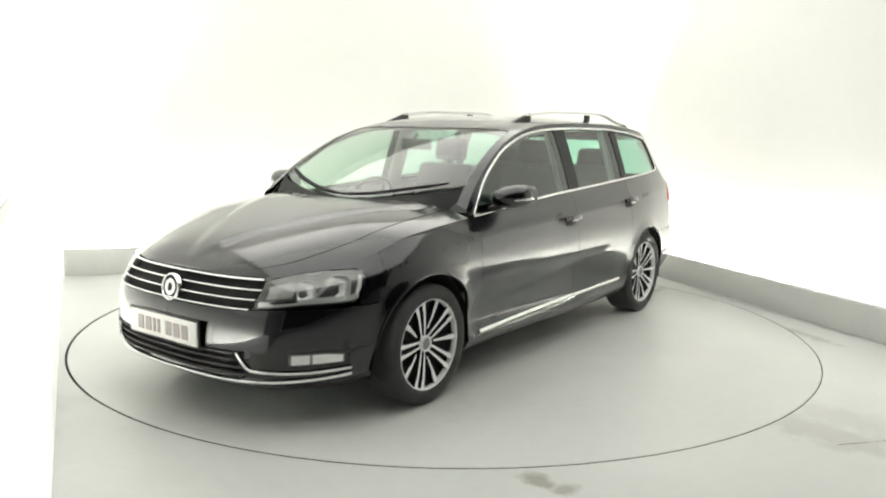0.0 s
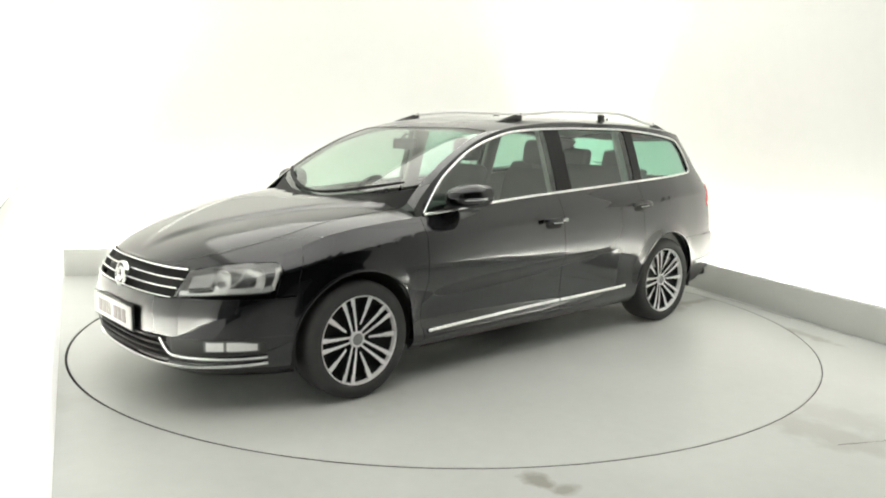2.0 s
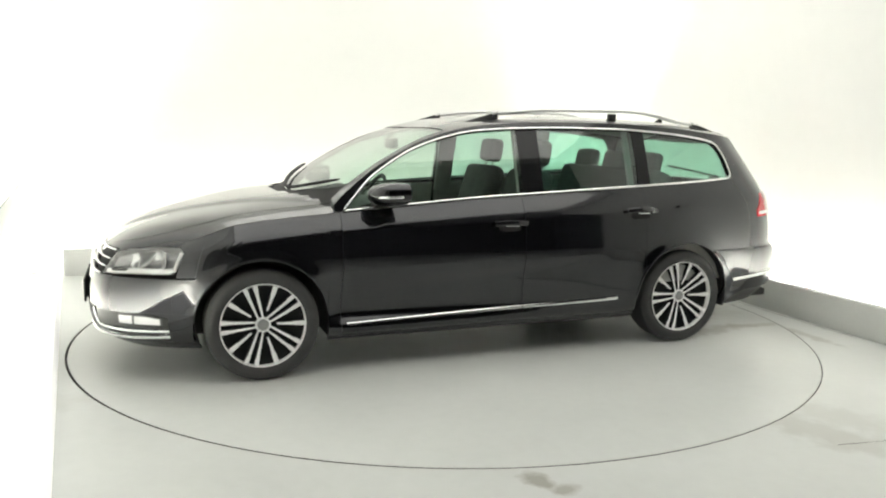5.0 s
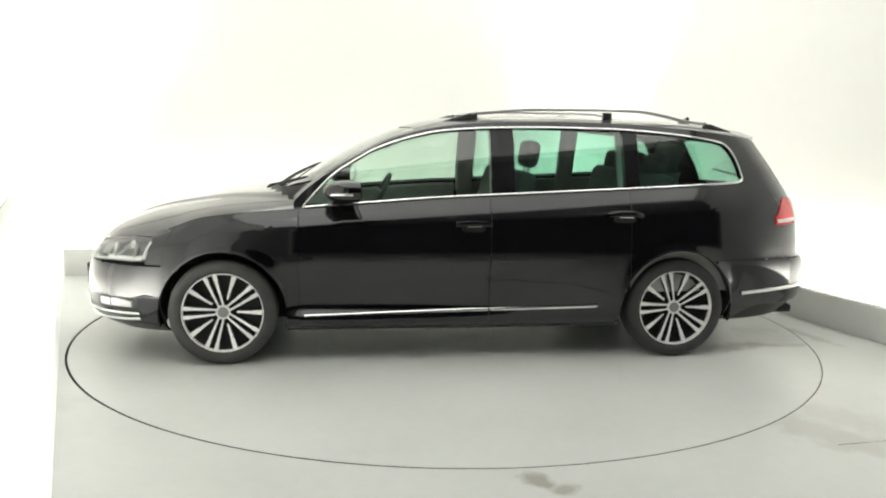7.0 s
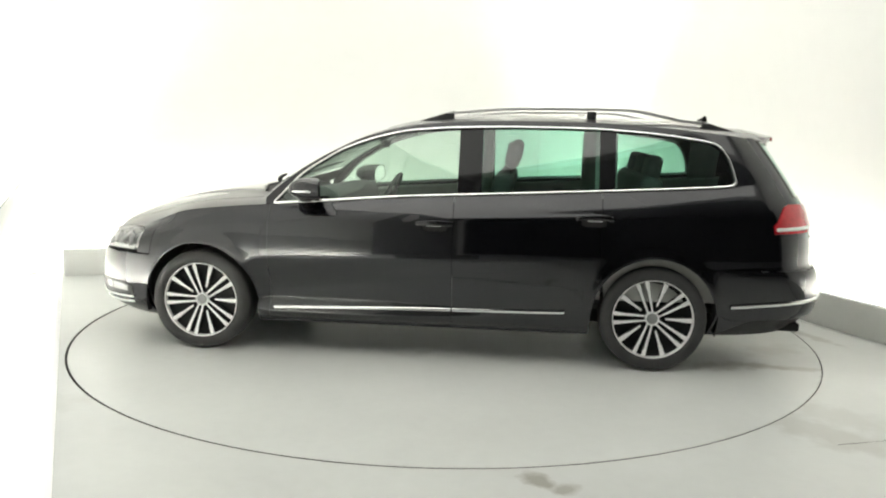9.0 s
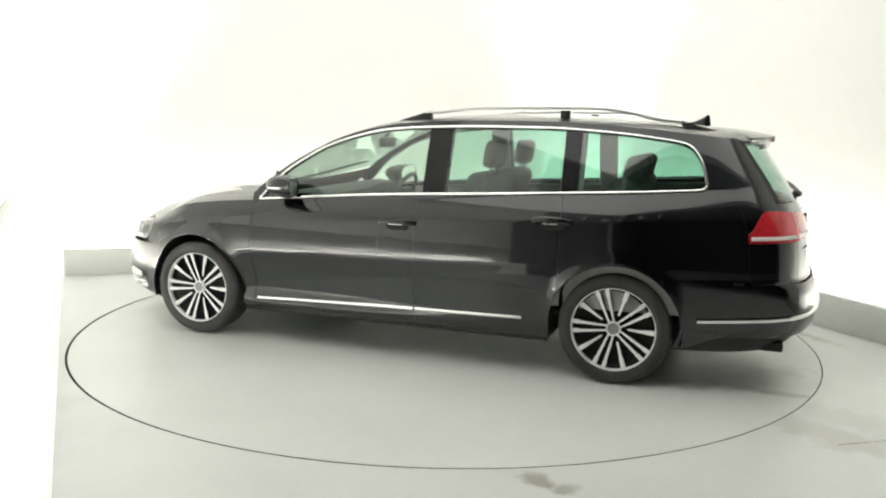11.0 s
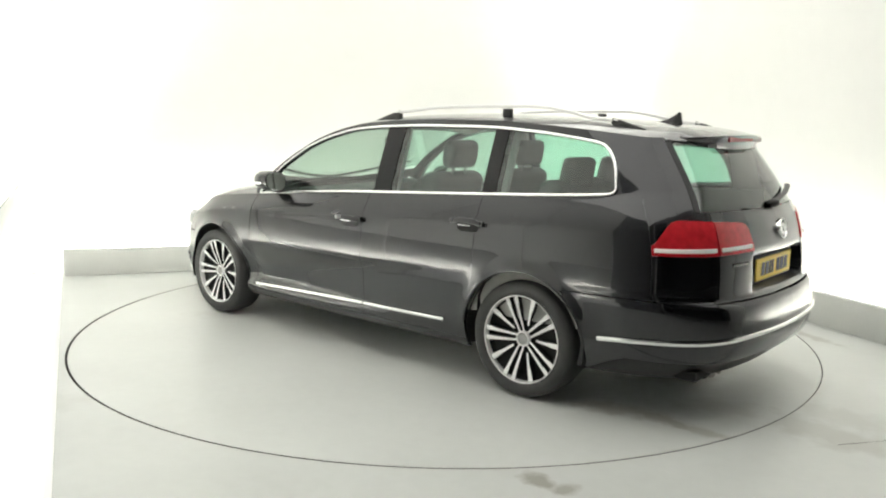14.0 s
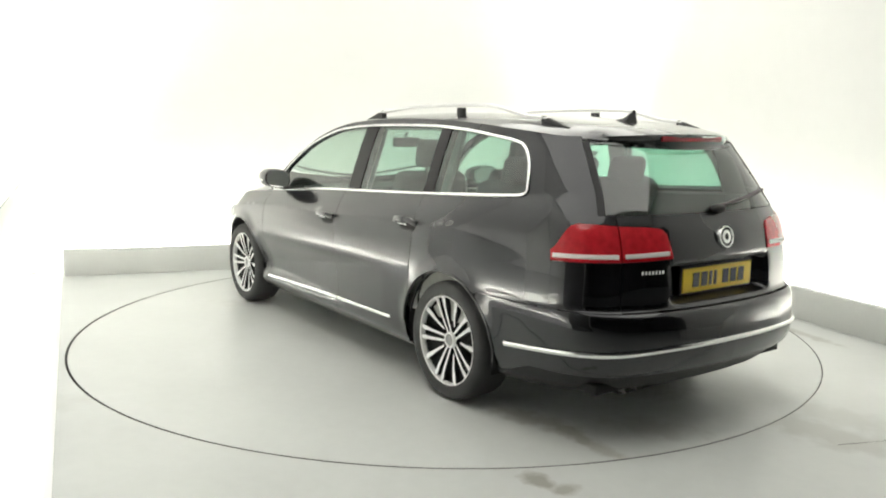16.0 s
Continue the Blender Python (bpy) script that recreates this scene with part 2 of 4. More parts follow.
def build_left_panels():
    """A low rail along the floor's left edge and wall panels behind it, with glow added."""
    base = new("left_wall_panels")
    tagged(base, "white left wall panels and low rail with added glow", "light wall")
    n = 5
    length = 6.8 / n / math.cos(math.atan(SLOPE)) - 0.006
    turn = ROOM + math.atan2(-1.0, SLOPE)
    for i in range(n):
        v = V_BACK - 0.004 - 6.8 * (i + 0.5) / n
        u = U_LEFT - 0.03 + SLOPE * (V_BACK - v)
        # the rail and the first upper panels glow a little to stay white
        lit = i < 3
        # the last panels are unseen grey ones that soften a reflected edge
        for z0, z1, back, mat in ((0.004, 0.25, 0.0, GLOW_RAIL), (0.004, 0.857, LEFT_GAP, WALL), (0.862, 3.6, LEFT_GAP, GLOW_WALL if lit else WALL)) if i < 4 else ((0.004, 0.25, 0.0, UNSEEN_GREY), (0.004, 3.6, LEFT_GAP, UNSEEN_GREY)):
            bm = bmesh.new()
            add_box(bm, (length, 0.03, z1 - z0), Matrix.Translation(room(u - back, v, (z0 + z1) / 2)) @ Matrix.Rotation(turn, 4, "Z"), 0.003)
            part("panel", bm, mat, base)
        bm = bmesh.new()
        add_box(bm, (length - 0.5, 0.030, 0.0045), Matrix.Translation(room(u - LEFT_GAP, v, 0.8595)) @ Matrix.Rotation(turn, 4, "Z"))
        part("joint", bm, GAP, base)


def build_shell():
    """Unseen ceiling with added softboxes, and the dark bay behind the camera."""
    bm = bmesh.new()
    slab(bm, [room(-5, 3.2), room(-5, V_OPEN), room(4, V_OPEN), room(4, 3.2)], HIGH, HIGH + 0.1)
    bmesh.ops.recalc_face_normals(bm, faces=bm.faces)
    tagged(bm_object("ceiling", bm, CEILING, smooth=False), "plain pale ceiling over the studio", "ceiling", kind="structure")
    # unseen boxes added edge to edge, for even light and reflections
    for u in (-1.27, 1.27):
        for v in (-2.95, -0.79, 1.37):
            box = new("unseen_softbox")
            turn = Matrix.Rotation(ROOM, 4, "Z")
            bm = bmesh.new()
            add_box(bm, (2.534, 2.154, 0.03), Matrix.Translation(room(u, v, HIGH - 0.115)) @ turn, 0.004)
            part("diffuser", bm, SOFTBOX, box)
            bm = bmesh.new()
            add_box(bm, (2.530, 2.150, 0.096), Matrix.Translation(room(u, v, HIGH - 0.05)) @ turn, 0.004)
            part("housing", bm, KERB, box)
            tagged(box, "unseen square white softbox added on the ceiling", "ceiling light", group="softboxes")
    bm = bmesh.new()
    for pts in ([(-7, V_OPEN), (-7, -11), (-7.1, -11), (-7.1, V_OPEN)], [(6, V_OPEN), (6.1, V_OPEN), (6.1, -11), (6, -11)],
                [(-7.1, -11), (6.1, -11), (6.1, -11.1), (-7.1, -11.1)],
                [(-7.1, V_OPEN), (-7.1, V_OPEN + .1), (-2.47, V_OPEN + .1), (-2.47, V_OPEN)], [(3.05, V_OPEN), (3.05, V_OPEN + .1), (6.1, V_OPEN + .1), (6.1, V_OPEN)]):
        slab(bm, [room(*p) for p in pts], 0, HIGH)
    slab(bm, [room(*p) for p in ((-7.1, V_OPEN - 0.01), (6.1, V_OPEN - 0.01), (6.1, -11.1), (-7.1, -11.1))], HIGH, HIGH + 0.1)
    bmesh.ops.recalc_face_normals(bm, faces=bm.faces)
    tagged(bm_object("wall_bay", bm, DARK, smooth=False), "plain dark walls of the unlit bay", "wall", kind="structure")


def build_joints():
    """Dark joints in the painted floor."""
    for a, b in (((0.9, -2.62), (3.2, -2.92)), ((-2.3, -3.05), (0.4, -3.02)), ((2.56, -1.2), (2.56, 0.5))):
        bm = bmesh.new()
        pa, pb = room(*a, 0.002), room(*b, 0.002)
        n = 24
        side = (pb - pa).normalized().cross(Vector((0, 0, 1)))
        rows = []
        for i in range(n + 1):
            p = pa + (pb - pa) * i / n
            wob = 0.004 * math.sin(i * 1.7) + 0.003 * math.sin(i * 4.1)
            w = 0.0022 + 0.0014 * math.sin(i * 2.3)
            rows.append([p + side * (wob - w), p + side * (wob + w)])
        grid(bm, rows)
        tagged(bm_object("floor_joint", bm, GAP, smooth=False), "thin dark joint in the painted floor", "joint", kind="structure")


build_floor()
build_joints()
table = build_table()
build_walls()
build_kerbs()
build_tubes()
build_left_panels()
build_shell()

# ---------------- the car's shape ----------------
# car space: x forwards, y to its left, z up, origin on the ground between the axles
def curve(*pts):
    """A smooth function through (x, value) pairs."""
    xs = [p[0] for p in pts]
    ys = [p[1] for p in pts]
    n = len(xs)
    d = [(ys[i + 1] - ys[i]) / (xs[i + 1] - xs[i]) for i in range(n - 1)]
    m = [d[0]] + [0.0 if d[i - 1] * d[i] <= 0 else 2 * d[i - 1] * d[i] / (d[i - 1] + d[i]) for i in range(1, n - 1)] + [d[-1]]

    def at(x):
        if x <= xs[0]:
            return ys[0]
        if x >= xs[-1]:
            return ys[-1]
        i = 0
        while x > xs[i + 1]:
            i += 1
        h = xs[i + 1] - xs[i]
        t = (x - xs[i]) / h
        return ((2 * t ** 3 - 3 * t * t + 1) * ys[i] + (t ** 3 - 2 * t * t + t) * h * m[i]
                + (3 * t * t - 2 * t ** 3) * ys[i + 1] + (t ** 3 - t * t) * h * m[i + 1])
    return at


def smoothed(pts, per=8):
    """A denser line through points (Catmull-Rom)."""
    out = []
    n = len(pts)
    for i in range(n - 1):
        p0, p1, p2, p3 = pts[max(0, i - 1)], pts[i], pts[i + 1], pts[min(n - 1, i + 2)]
        for k in range(per):
            t = k / per
            out.append(tuple(0.5 * (2 * b + (c - a) * t + (2 * a - 5 * b + 4 * c - d) * t * t + (3 * b - a - 3 * c + d) * t ** 3)
                             for a, b, c, d in zip(p0, p1, p2, p3)))
    out.append(tuple(pts[-1]))
    return out


PLAN = smoothed([(2.262, 0.0), (2.255, 0.2), (2.225, 0.40), (2.155, 0.57), (2.03, 0.70), (1.86, 0.795), (1.65, 0.853), (1.36, 0.888), (0.9, 0.900),
                 (0.0, 0.905), (-0.9, 0.905), (-1.36, 0.900), (-1.7, 0.872), (-2.0, 0.830), (-2.19, 0.770), (-2.32, 0.65), (-2.39, 0.44), (-2.42, 0.2), (-2.426, 0.0)], 8)
LENGTHS = [0.0]
for _a, _b in zip(PLAN, PLAN[1:]):
    LENGTHS.append(LENGTHS[-1] + math.hypot(_b[0] - _a[0], _b[1] - _a[1]))
ROUND = LENGTHS[-1]


def plan(s):
    s = min(max(s, 0.0), ROUND)
    lo, hi = 0, len(LENGTHS) - 1
    while hi - lo > 1:
        mid = (lo + hi) // 2
        if LENGTHS[mid] <= s:
            lo = mid
        else:
            hi = mid
    t = (s - LENGTHS[lo]) / (LENGTHS[hi] - LENGTHS[lo])
    return (PLAN[lo][0] + (PLAN[hi][0] - PLAN[lo][0]) * t, PLAN[lo][1] + (PLAN[hi][1] - PLAN[lo][1]) * t)


def s_at_x(x):
    """Way round the car, from the middle of its nose, to where the side stands at x."""
    lo, hi = 0.0, ROUND
    for _ in range(40):
        mid = (lo + hi) / 2
        if plan(mid)[0] > x:
            lo = mid
        else:
            hi = mid
    return lo


belt = curve((-2.3, 1.10), (-1.75, 1.066), (-1.075, 1.029), (-0.40, 0.994), (0.07, 0.970), (0.63, 0.928), (0.90, 0.905), (1.2, 0.882), (1.5, 0.846), (1.75, 0.786), (1.95, 0.732), (2.08, 0.70), (2.3, 0.695))
crease = curve((-2.3, 0.945), (-1.7, 0.925), (-1.0, 0.885), (0.0, 0.85), (0.9, 0.81), (1.4, 0.765), (1.8, 0.70), (2.3, 0.64))
low_inset = curve((0.15, 0.13), (0.18, 0.085), (0.215, 0.05), (0.25, 0.030), (0.30, 0.019), (0.36, 0.014), (0.43, 0.009), (0.50, 0.004), (0.58, 0.0), (0.64, 0.0), (0.72, 0.006), (0.80, 0.016), (0.95, 0.03))
hollow_low = curve((-0.9, 0.59), (-0.45, 0.56), (-0.27, 0.53), (0.15, 0.465), (0.65, 0.41), (0.95, 0.38), (1.3, 0.38))
hollow_deep = curve((-0.75, 0.0), (-0.4, 0.014), (0.2, 0.042), (0.9, 0.057), (1.0, 0.044), (1.25, 0.0))
front_inset = curve((0.15, 0.16), (0.19, 0.09), (0.23, 0.035), (0.28, 0.008), (0.36, 0.0), (0.46, 0.004), (0.54, 0.022), (0.61, 0.055), (0.68, 0.10), (0.72, 0.14), (0.80, 0.24))
rear_inset = curve((0.15, 0.26), (0.20, 0.16), (0.28, 0.075), (0.35, 0.014), (0.42, 0.0), (0.52, 0.006), (0.585, 0.022), (0.62, 0.062), (0.72, 0.068), (0.82, 0.080), (0.93, 0.110), (1.0, 0.146), (1.125, 0.218), (1.29, 0.330), (1.40, 0.405))


def step(a, b, x):
    t = min(1.0, max(0.0, (x - a) / (b - a)))
    return t * t * (3 - 2 * t)


def side_inset(x, z):
    zc, zb = crease(x), belt(x)
    flare = 0.0
    for c in (1.357, -1.357):
        r = math.hypot(x - c, z - 0.306)
        flare += 0.013 * math.exp(-((r - 0.355) / 0.045) ** 2) * step(0.25, 0.40, z)
    if z <= zc:
        a = hollow_low(x)
        return low_inset(z) + hollow_deep(x) * (1 - step(a, 0.605, z)) * step(0.245, 0.34, z) - flare
    at_crease = low_inset(zc)
    if z <= zb:
        g = (z - zc) / max(0.01, zb - zc)
        return at_crease + 0.004 + 0.066 * g ** 1.25
    h = z - zb
    return at_crease + 0.070 + 0.30 * h + 0.14 * h * h


def skin(s, z, side=1):
    """A place on the car's outside: s round the car, at height z."""
    x, y = plan(s)
    y2 = y * (1 - side_inset(x, z) / 0.9)
    x2 = x - front_inset(z) * step(1.35, 2.2, x) + rear_inset(z) * step(-1.35, -2.28, x)
    return Vector((x2, side * y2, z))


def skin_out(s, z, side=1, by=0.0):
    """The same, moved outwards."""
    a, b = skin(max(0, s - 0.01), z), skin(min(ROUND, s + 0.01), z)
    c, d = skin(s, z - 0.01), skin(s, z + 0.01)
    n = (b - a).cross(d - c)
    n.normalize()
    p = skin(s, z) + n * by
    return Vector((p.x, side * p.y, p.z))


bonnet_mid = curve((0.9, 0.99), (1.10, 0.968), (1.3, 0.949), (1.5, 0.919), (1.8, 0.855), (2.0, 0.788), (2.08, 0.746), (2.14, 0.702))
roof_mid = curve((-2.14, 1.366), (-1.95, 1.398), (-1.6, 1.434), (-1.2, 1.460), (-0.7, 1.471), (-0.3, 1.463), (0.0, 1.442), (0.1, 1.427), (0.30, 1.374), (0.465, 1.308), (0.70, 1.192), (0.90, 1.080), (1.10, 0.958))
roof_edge = curve((-2.14, 1.31), (-1.93, 1.340), (-1.6, 1.378), (-1.3, 1.404), (-1.0, 1.420), (-0.6, 1.423), (-0.3, 1.418), (0.0, 1.398), (0.2, 1.364), (0.40, 1.304), (0.54, 1.238), (0.68, 1.160), (0.80, 1.078), (0.90, 0.998), (0.96, 0.942), (1.1, 0.90))


def top(x, f):
    """A place on roof or windscreen: f from -1 to 1 across."""
    e, m = roof_edge(x), max(roof_mid(x), roof_edge(x))
    return Vector((x, f * top_edge(x), m - (m - e) * abs(f) ** 3.8))


def s_for(x, z):
    """Way round the car to where its side stands at x at height z."""
    lo, hi = 0.0, ROUND
    for _ in range(30):
        mid = (lo + hi) / 2
        if skin(mid, z).x > x:
            lo = mid
        else:
            hi = mid
    return lo


def top_edge(x):
    """Half width of the roof or windscreen at x."""
    return skin(s_for(x, roof_edge(x)), roof_edge(x)).y


def s_for_rear(y, z):
    """Way round the car to where its tail stands at y at height z."""
    lo, hi = s_at_x(-2.0), ROUND
    for _ in range(30):
        mid = (lo + hi) / 2
        if skin(mid, z).y > y:
            lo = mid
        else:
            hi = mid
    return lo


lamp_low = curve((0.50, 0.568), (0.60, 0.576), (0.74, 0.586), (0.98, 0.592), (1.01, 0.690))
lamp_high = curve((0.505, 0.575), (0.54, 0.682), (0.60, 0.694), (0.77, 0.719), (0.97, 0.728), (1.01, 0.702))
tail_low = curve((4.92, 0.812), (5.23, 0.818), (5.52, 0.826))
tail_high = curve((4.92, 0.852), (4.95, 0.872), (5.00, 0.925), (5.05, 0.967), (5.09, 0.974), (5.26, 0.967), (5.46, 0.954), (5.50, 0.925), (5.515, 0.835))

UNDER = material("matt_black", (0.010, 0.010, 0.010), 0.8, vary=0.2, scale=8)
GLOSS = material("gloss_black", (0.008, 0.008, 0.009), 0.4, coat=0.7, spec=0.0)
GLASS = glass("green_glass", (0.66, 0.79, 0.71))
GLASS_DARK = glass("dark_green_glass", (0.46, 0.70, 0.60))
CLEAR = glass("clear_lens", (0.93, 0.95, 0.95))
MIRROR = material("mirror_silver", (0.9, 0.9, 0.9), 0.02, metal=1.0)
RED_DIM = material("dark_red_lens", (0.22, 0.008, 0.014), 0.25)
RED = material("red_lens", (0.55, 0.02, 0.03), 0.12, coat=0.8, vary=0.25, scale=30)
LAMP_WHITE = material("white_lens", (0.85, 0.82, 0.80), 0.15, coat=0.5)
LAMP_GREY = material("lamp_grey", (0.16, 0.16, 0.165), 0.25, metal=0.3, vary=0.25, scale=20)
REFLECTOR = material("silver_reflector", (0.86, 0.86, 0.86), 0.18, metal=0.6, vary=0.1, scale=40)
INDICATOR = material("satin_grey_bowl", (0.30, 0.30, 0.30), 0.4, metal=0.4, vary=0.1, scale=30)
TRIM = material("grey_door_trim", (0.42, 0.42, 0.40), 0.75, vary=0.15, scale=12, bump=0.1, bump_scale=200)
YELLOW = material("yellow_plate", (0.92, 0.66, 0.05), 0.4, vary=0.05)
PLATE_WHITE = material("white_plate", (0.80, 0.80, 0.78), 0.4, vary=0.05)
INK = material("plate_black", (0.03, 0.03, 0.03), 0.5)
# front plate's black, lightened in colour to look washed out by light
INK_WASHED = material("plate_black_washed_out", (0.30, 0.27, 0.27), 0.5)
SILVER = material("silver_anodised", (0.78, 0.78, 0.78), 0.32, metal=0.9)
STEEL = material("exhaust_steel", (0.35, 0.34, 0.32), 0.4, metal=1.0, vary=0.3, scale=30)
CLOTH = material("dark_seat_cloth", (0.13, 0.13, 0.132), 0.9, vary=0.25, scale=20, bump=0.05, bump_scale=150)
LINING = material("grey_lining", (0.62, 0.62, 0.58), 0.9, vary=0.05, scale=10, bump=0.1)
DASH = material("dash_plastic", (0.05, 0.05, 0.052), 0.6, bump=0.15, bump_scale=300)


def number_plate(car, at, way, mat, label):
    """A plate whose number is drawn as plain bars."""
    bm = bmesh.new()
    add_box(bm, (0.012, 0.515, 0.112), Matrix.Translation(at), 0.003)
    plate = part("number_plate", bm, mat, car, label)
    y = 0.19
    for i in range(7):
        w = 0.045 if i not in (2, 3) else 0.02
        bm = bmesh.new()
        add_box(bm, (0.003, w, 0.066), Matrix.Translation(at + Vector((way * 0.0075, 0, 0))) @ Matrix.Translation((0, way * (-y + w / 2), 0)), 0.0)
        part("plate_bar", bm, INK if way < 0 else INK_WASHED, plate, smooth=False)
        y -= w + (0.015 if i != 3 else 0.045)
    bm = bmesh.new()
    add_box(bm, (0.010, 0.535, 0.132), Matrix.Translation(at - Vector((way * 0.006, 0, 0))), 0.003)
    part("plate_holder", bm, PLASTIC, plate)


def badge(car, at, way, r):
    """A plain round chrome badge."""
    bm = bmesh.new()
    m = Matrix.Translation(at) @ Matrix.Rotation(way * math.pi / 2, 4, "Y") @ Matrix.Rotation(math.radians(10) * -way, 4, "Y")
    rows = []
    for rr, dz in ((r, -0.012), (r, 0.004), (r * 0.96, 0.008), (r * 0.86, 0.008), (r * 0.82, 0.002), (r * 0.82, -0.012)):
        rows.append([m @ Vector((rr * math.cos(2 * math.pi * q / 40), rr * math.sin(2 * math.pi * q / 40), dz)) for q in range(40)])
    grid(bm, rows, close=True)
    ring = part("badge", finish(bm), CHROME, car, "round chrome badge")
    bm = bmesh.new()
    bmesh.ops.create_cone(bm, segments=32, radius1=r * 0.84, radius2=r * 0.84, depth=0.012, cap_ends=True, matrix=m @ Matrix.Translation((0, 0, -0.005)))
    part("badge_disc", bm, GLOSS, ring)
    bm = bmesh.new()
    rows = []
    for rr, dz in ((r * 0.62, -0.002), (r * 0.60, 0.006), (r * 0.30, 0.008), (r * 0.26, -0.002)):
        rows.append([m @ Vector((rr * math.cos(2 * math.pi * q / 32), rr * math.sin(2 * math.pi * q / 32), dz)) for q in range(32)])
    grid(bm, rows, close=True)
    part("badge_centre", finish(bm), CHROME, ring)


def build_wheel(car, cx, side):
    """An alloy wheel with five pairs of spokes and five single ones between them."""
    def ring_mesh(bm, prof, n=64):
        rows = [[Vector((r * math.cos(2 * math.pi * q / n), -w, r * math.sin(2 * math.pi * q / n))) for q in range(n)] for r, w in prof]
        return grid(bm, rows, close=True)
    pos = Matrix.Translation((cx, side * 0.78, HUB_Z)) @ Matrix.Rotation(0 if side < 0 else math.pi, 4, "Z")
    key = "shared"
    if key not in WHEEL_PARTS:
        made = []
        R = TYRE_R
        bm = bmesh.new()      # barrel with a dark face behind the spokes
        vs = ring_mesh(bm, [(0.2245, -0.10), (0.2230, 0.02), (0.2225, 0.070), (0.21, 0.050), (0.198, 0.045), (0.12, 0.035), (0.05, 0.045), (0.045, 0.06)])
        bm.faces.new(vs[-1])
        made.append(("wheel", finish(bm), ALLOY_DARK, ""))
        bm = bmesh.new()
        prof = [(0.205, -0.10), (0.218, -0.105), (0.26, -0.112), (0.285, -0.108), (0.301, -0.09), (R - 0.001, -0.06), (R, -0.02), (R, 0.02), (R - 0.001, 0.06), (0.302, 0.088), (0.290, 0.103), (0.268, 0.111), (0.248, 0.110), (0.236, 0.103), (0.228, 0.094)]
        ring_mesh(bm, prof, 72)
        made.append(("tyre", finish(bm), RUBBER, "black road tyre"))
        bm = bmesh.new()
        ring_mesh(bm, [(0.2235, 0.05), (0.2240, 0.094), (0.2255, 0.099), (0.230, 0.100), (0.232, 0.094), (0.227, 0.06)])
        made.append(("rim", finish(bm), ALLOY, "polished alloy rim"))

        def spoke(bm, ang, off, r0, r1, w0, w1):
            rows = []
            ca, sa = math.cos(ang), math.sin(ang)
            for i in range(6):
                t = i / 5
                r = r0 + (r1 - r0) * t
                w = (w0 + (w1 - w0) * t) / 2
                o = off[0] + (off[1] - off[0]) * t
                face = 0.072 + 0.018 * t - 0.010 * (1 - t) ** 2
                row = []
                for dw, dz in ((-w, -0.03), (-w, -0.002), (-w * 0.8, 0.0), (w * 0.8, 0.0), (w, -0.002), (w, -0.03)):
                    x, z = r, o + dw
                    row.append(Vector((x * ca - z * sa, -(face + dz), x * sa + z * ca)))
                rows.append(row)
            vs = grid(bm, rows, close=True)
            bm.faces.new(vs[0])
            bm.faces.new(vs[-1])
        for k in range(5):
            a = 2 * math.pi * k / 5
            for sgn in (-1, 1):
                bm = bmesh.new()
                spoke(bm, a + math.pi / 5, (sgn * 0.0125, sgn * 0.0275), 0.030, 0.221, 0.013, 0.0255)
                made.append(("spoke", finish(bm), ALLOY, ""))
            bm = bmesh.new()
            spoke(bm, a, (0, 0), 0.076, 0.221, 0.014, 0.0285)
            made.append(("spoke", finish(bm), ALLOY, ""))
        bm = bmesh.new()
        vs = ring_mesh(bm, [(0.042, 0.05), (0.041, 0.076), (0.038, 0.080), (0.033, 0.078), (0.031, 0.074)], 32)
        made.append(("centre_cap", finish(bm), ALLOY, "round alloy centre cap"))
        bm = bmesh.new()
        vs = ring_mesh(bm, [(0.033, 0.070), (0.028, 0.076), (0.012, 0.078)], 32)
        bm.faces.new(vs[-1])
        made.append(("cap_disc", finish(bm), INDICATOR, "grey disc of the centre cap"))
        bm = bmesh.new()
        ring_mesh(bm, [(0.06, 0.02), (0.145, 0.02), (0.145, 0.0)], 40)
        made.append(("brake_disc", finish(bm), STEEL, "steel brake disc"))
        WHEEL_PARTS[key] = [(n, bm_object(n, b, m, None, l)) for n, b, m, l in made]
        for n, o in WHEEL_PARTS[key]:
            if n == "spoke":          # polished face, black sides
                o.data.materials.append(ALLOY_DARK)
                for f in o.data.polygons:
                    f.material_index = 0 if f.normal.y < -0.75 else 1
        use = [o for _, o in WHEEL_PARTS[key]]
    else:
        use = []
        for n, o in WHEEL_PARTS[key]:
            c = o.copy()
            c.name = n
            scene.collection.objects.link(c)
            use.append(c)
    hub = use[0]
    hub.parent = car
    hub["label"] = "black and polished alloy wheel with paired spokes"
    hub.matrix_basis = pos
    for o in use[1:]:
        o.parent = hub
        o.matrix_basis = Matrix.Identity(4)


WHEEL_PARTS = {}


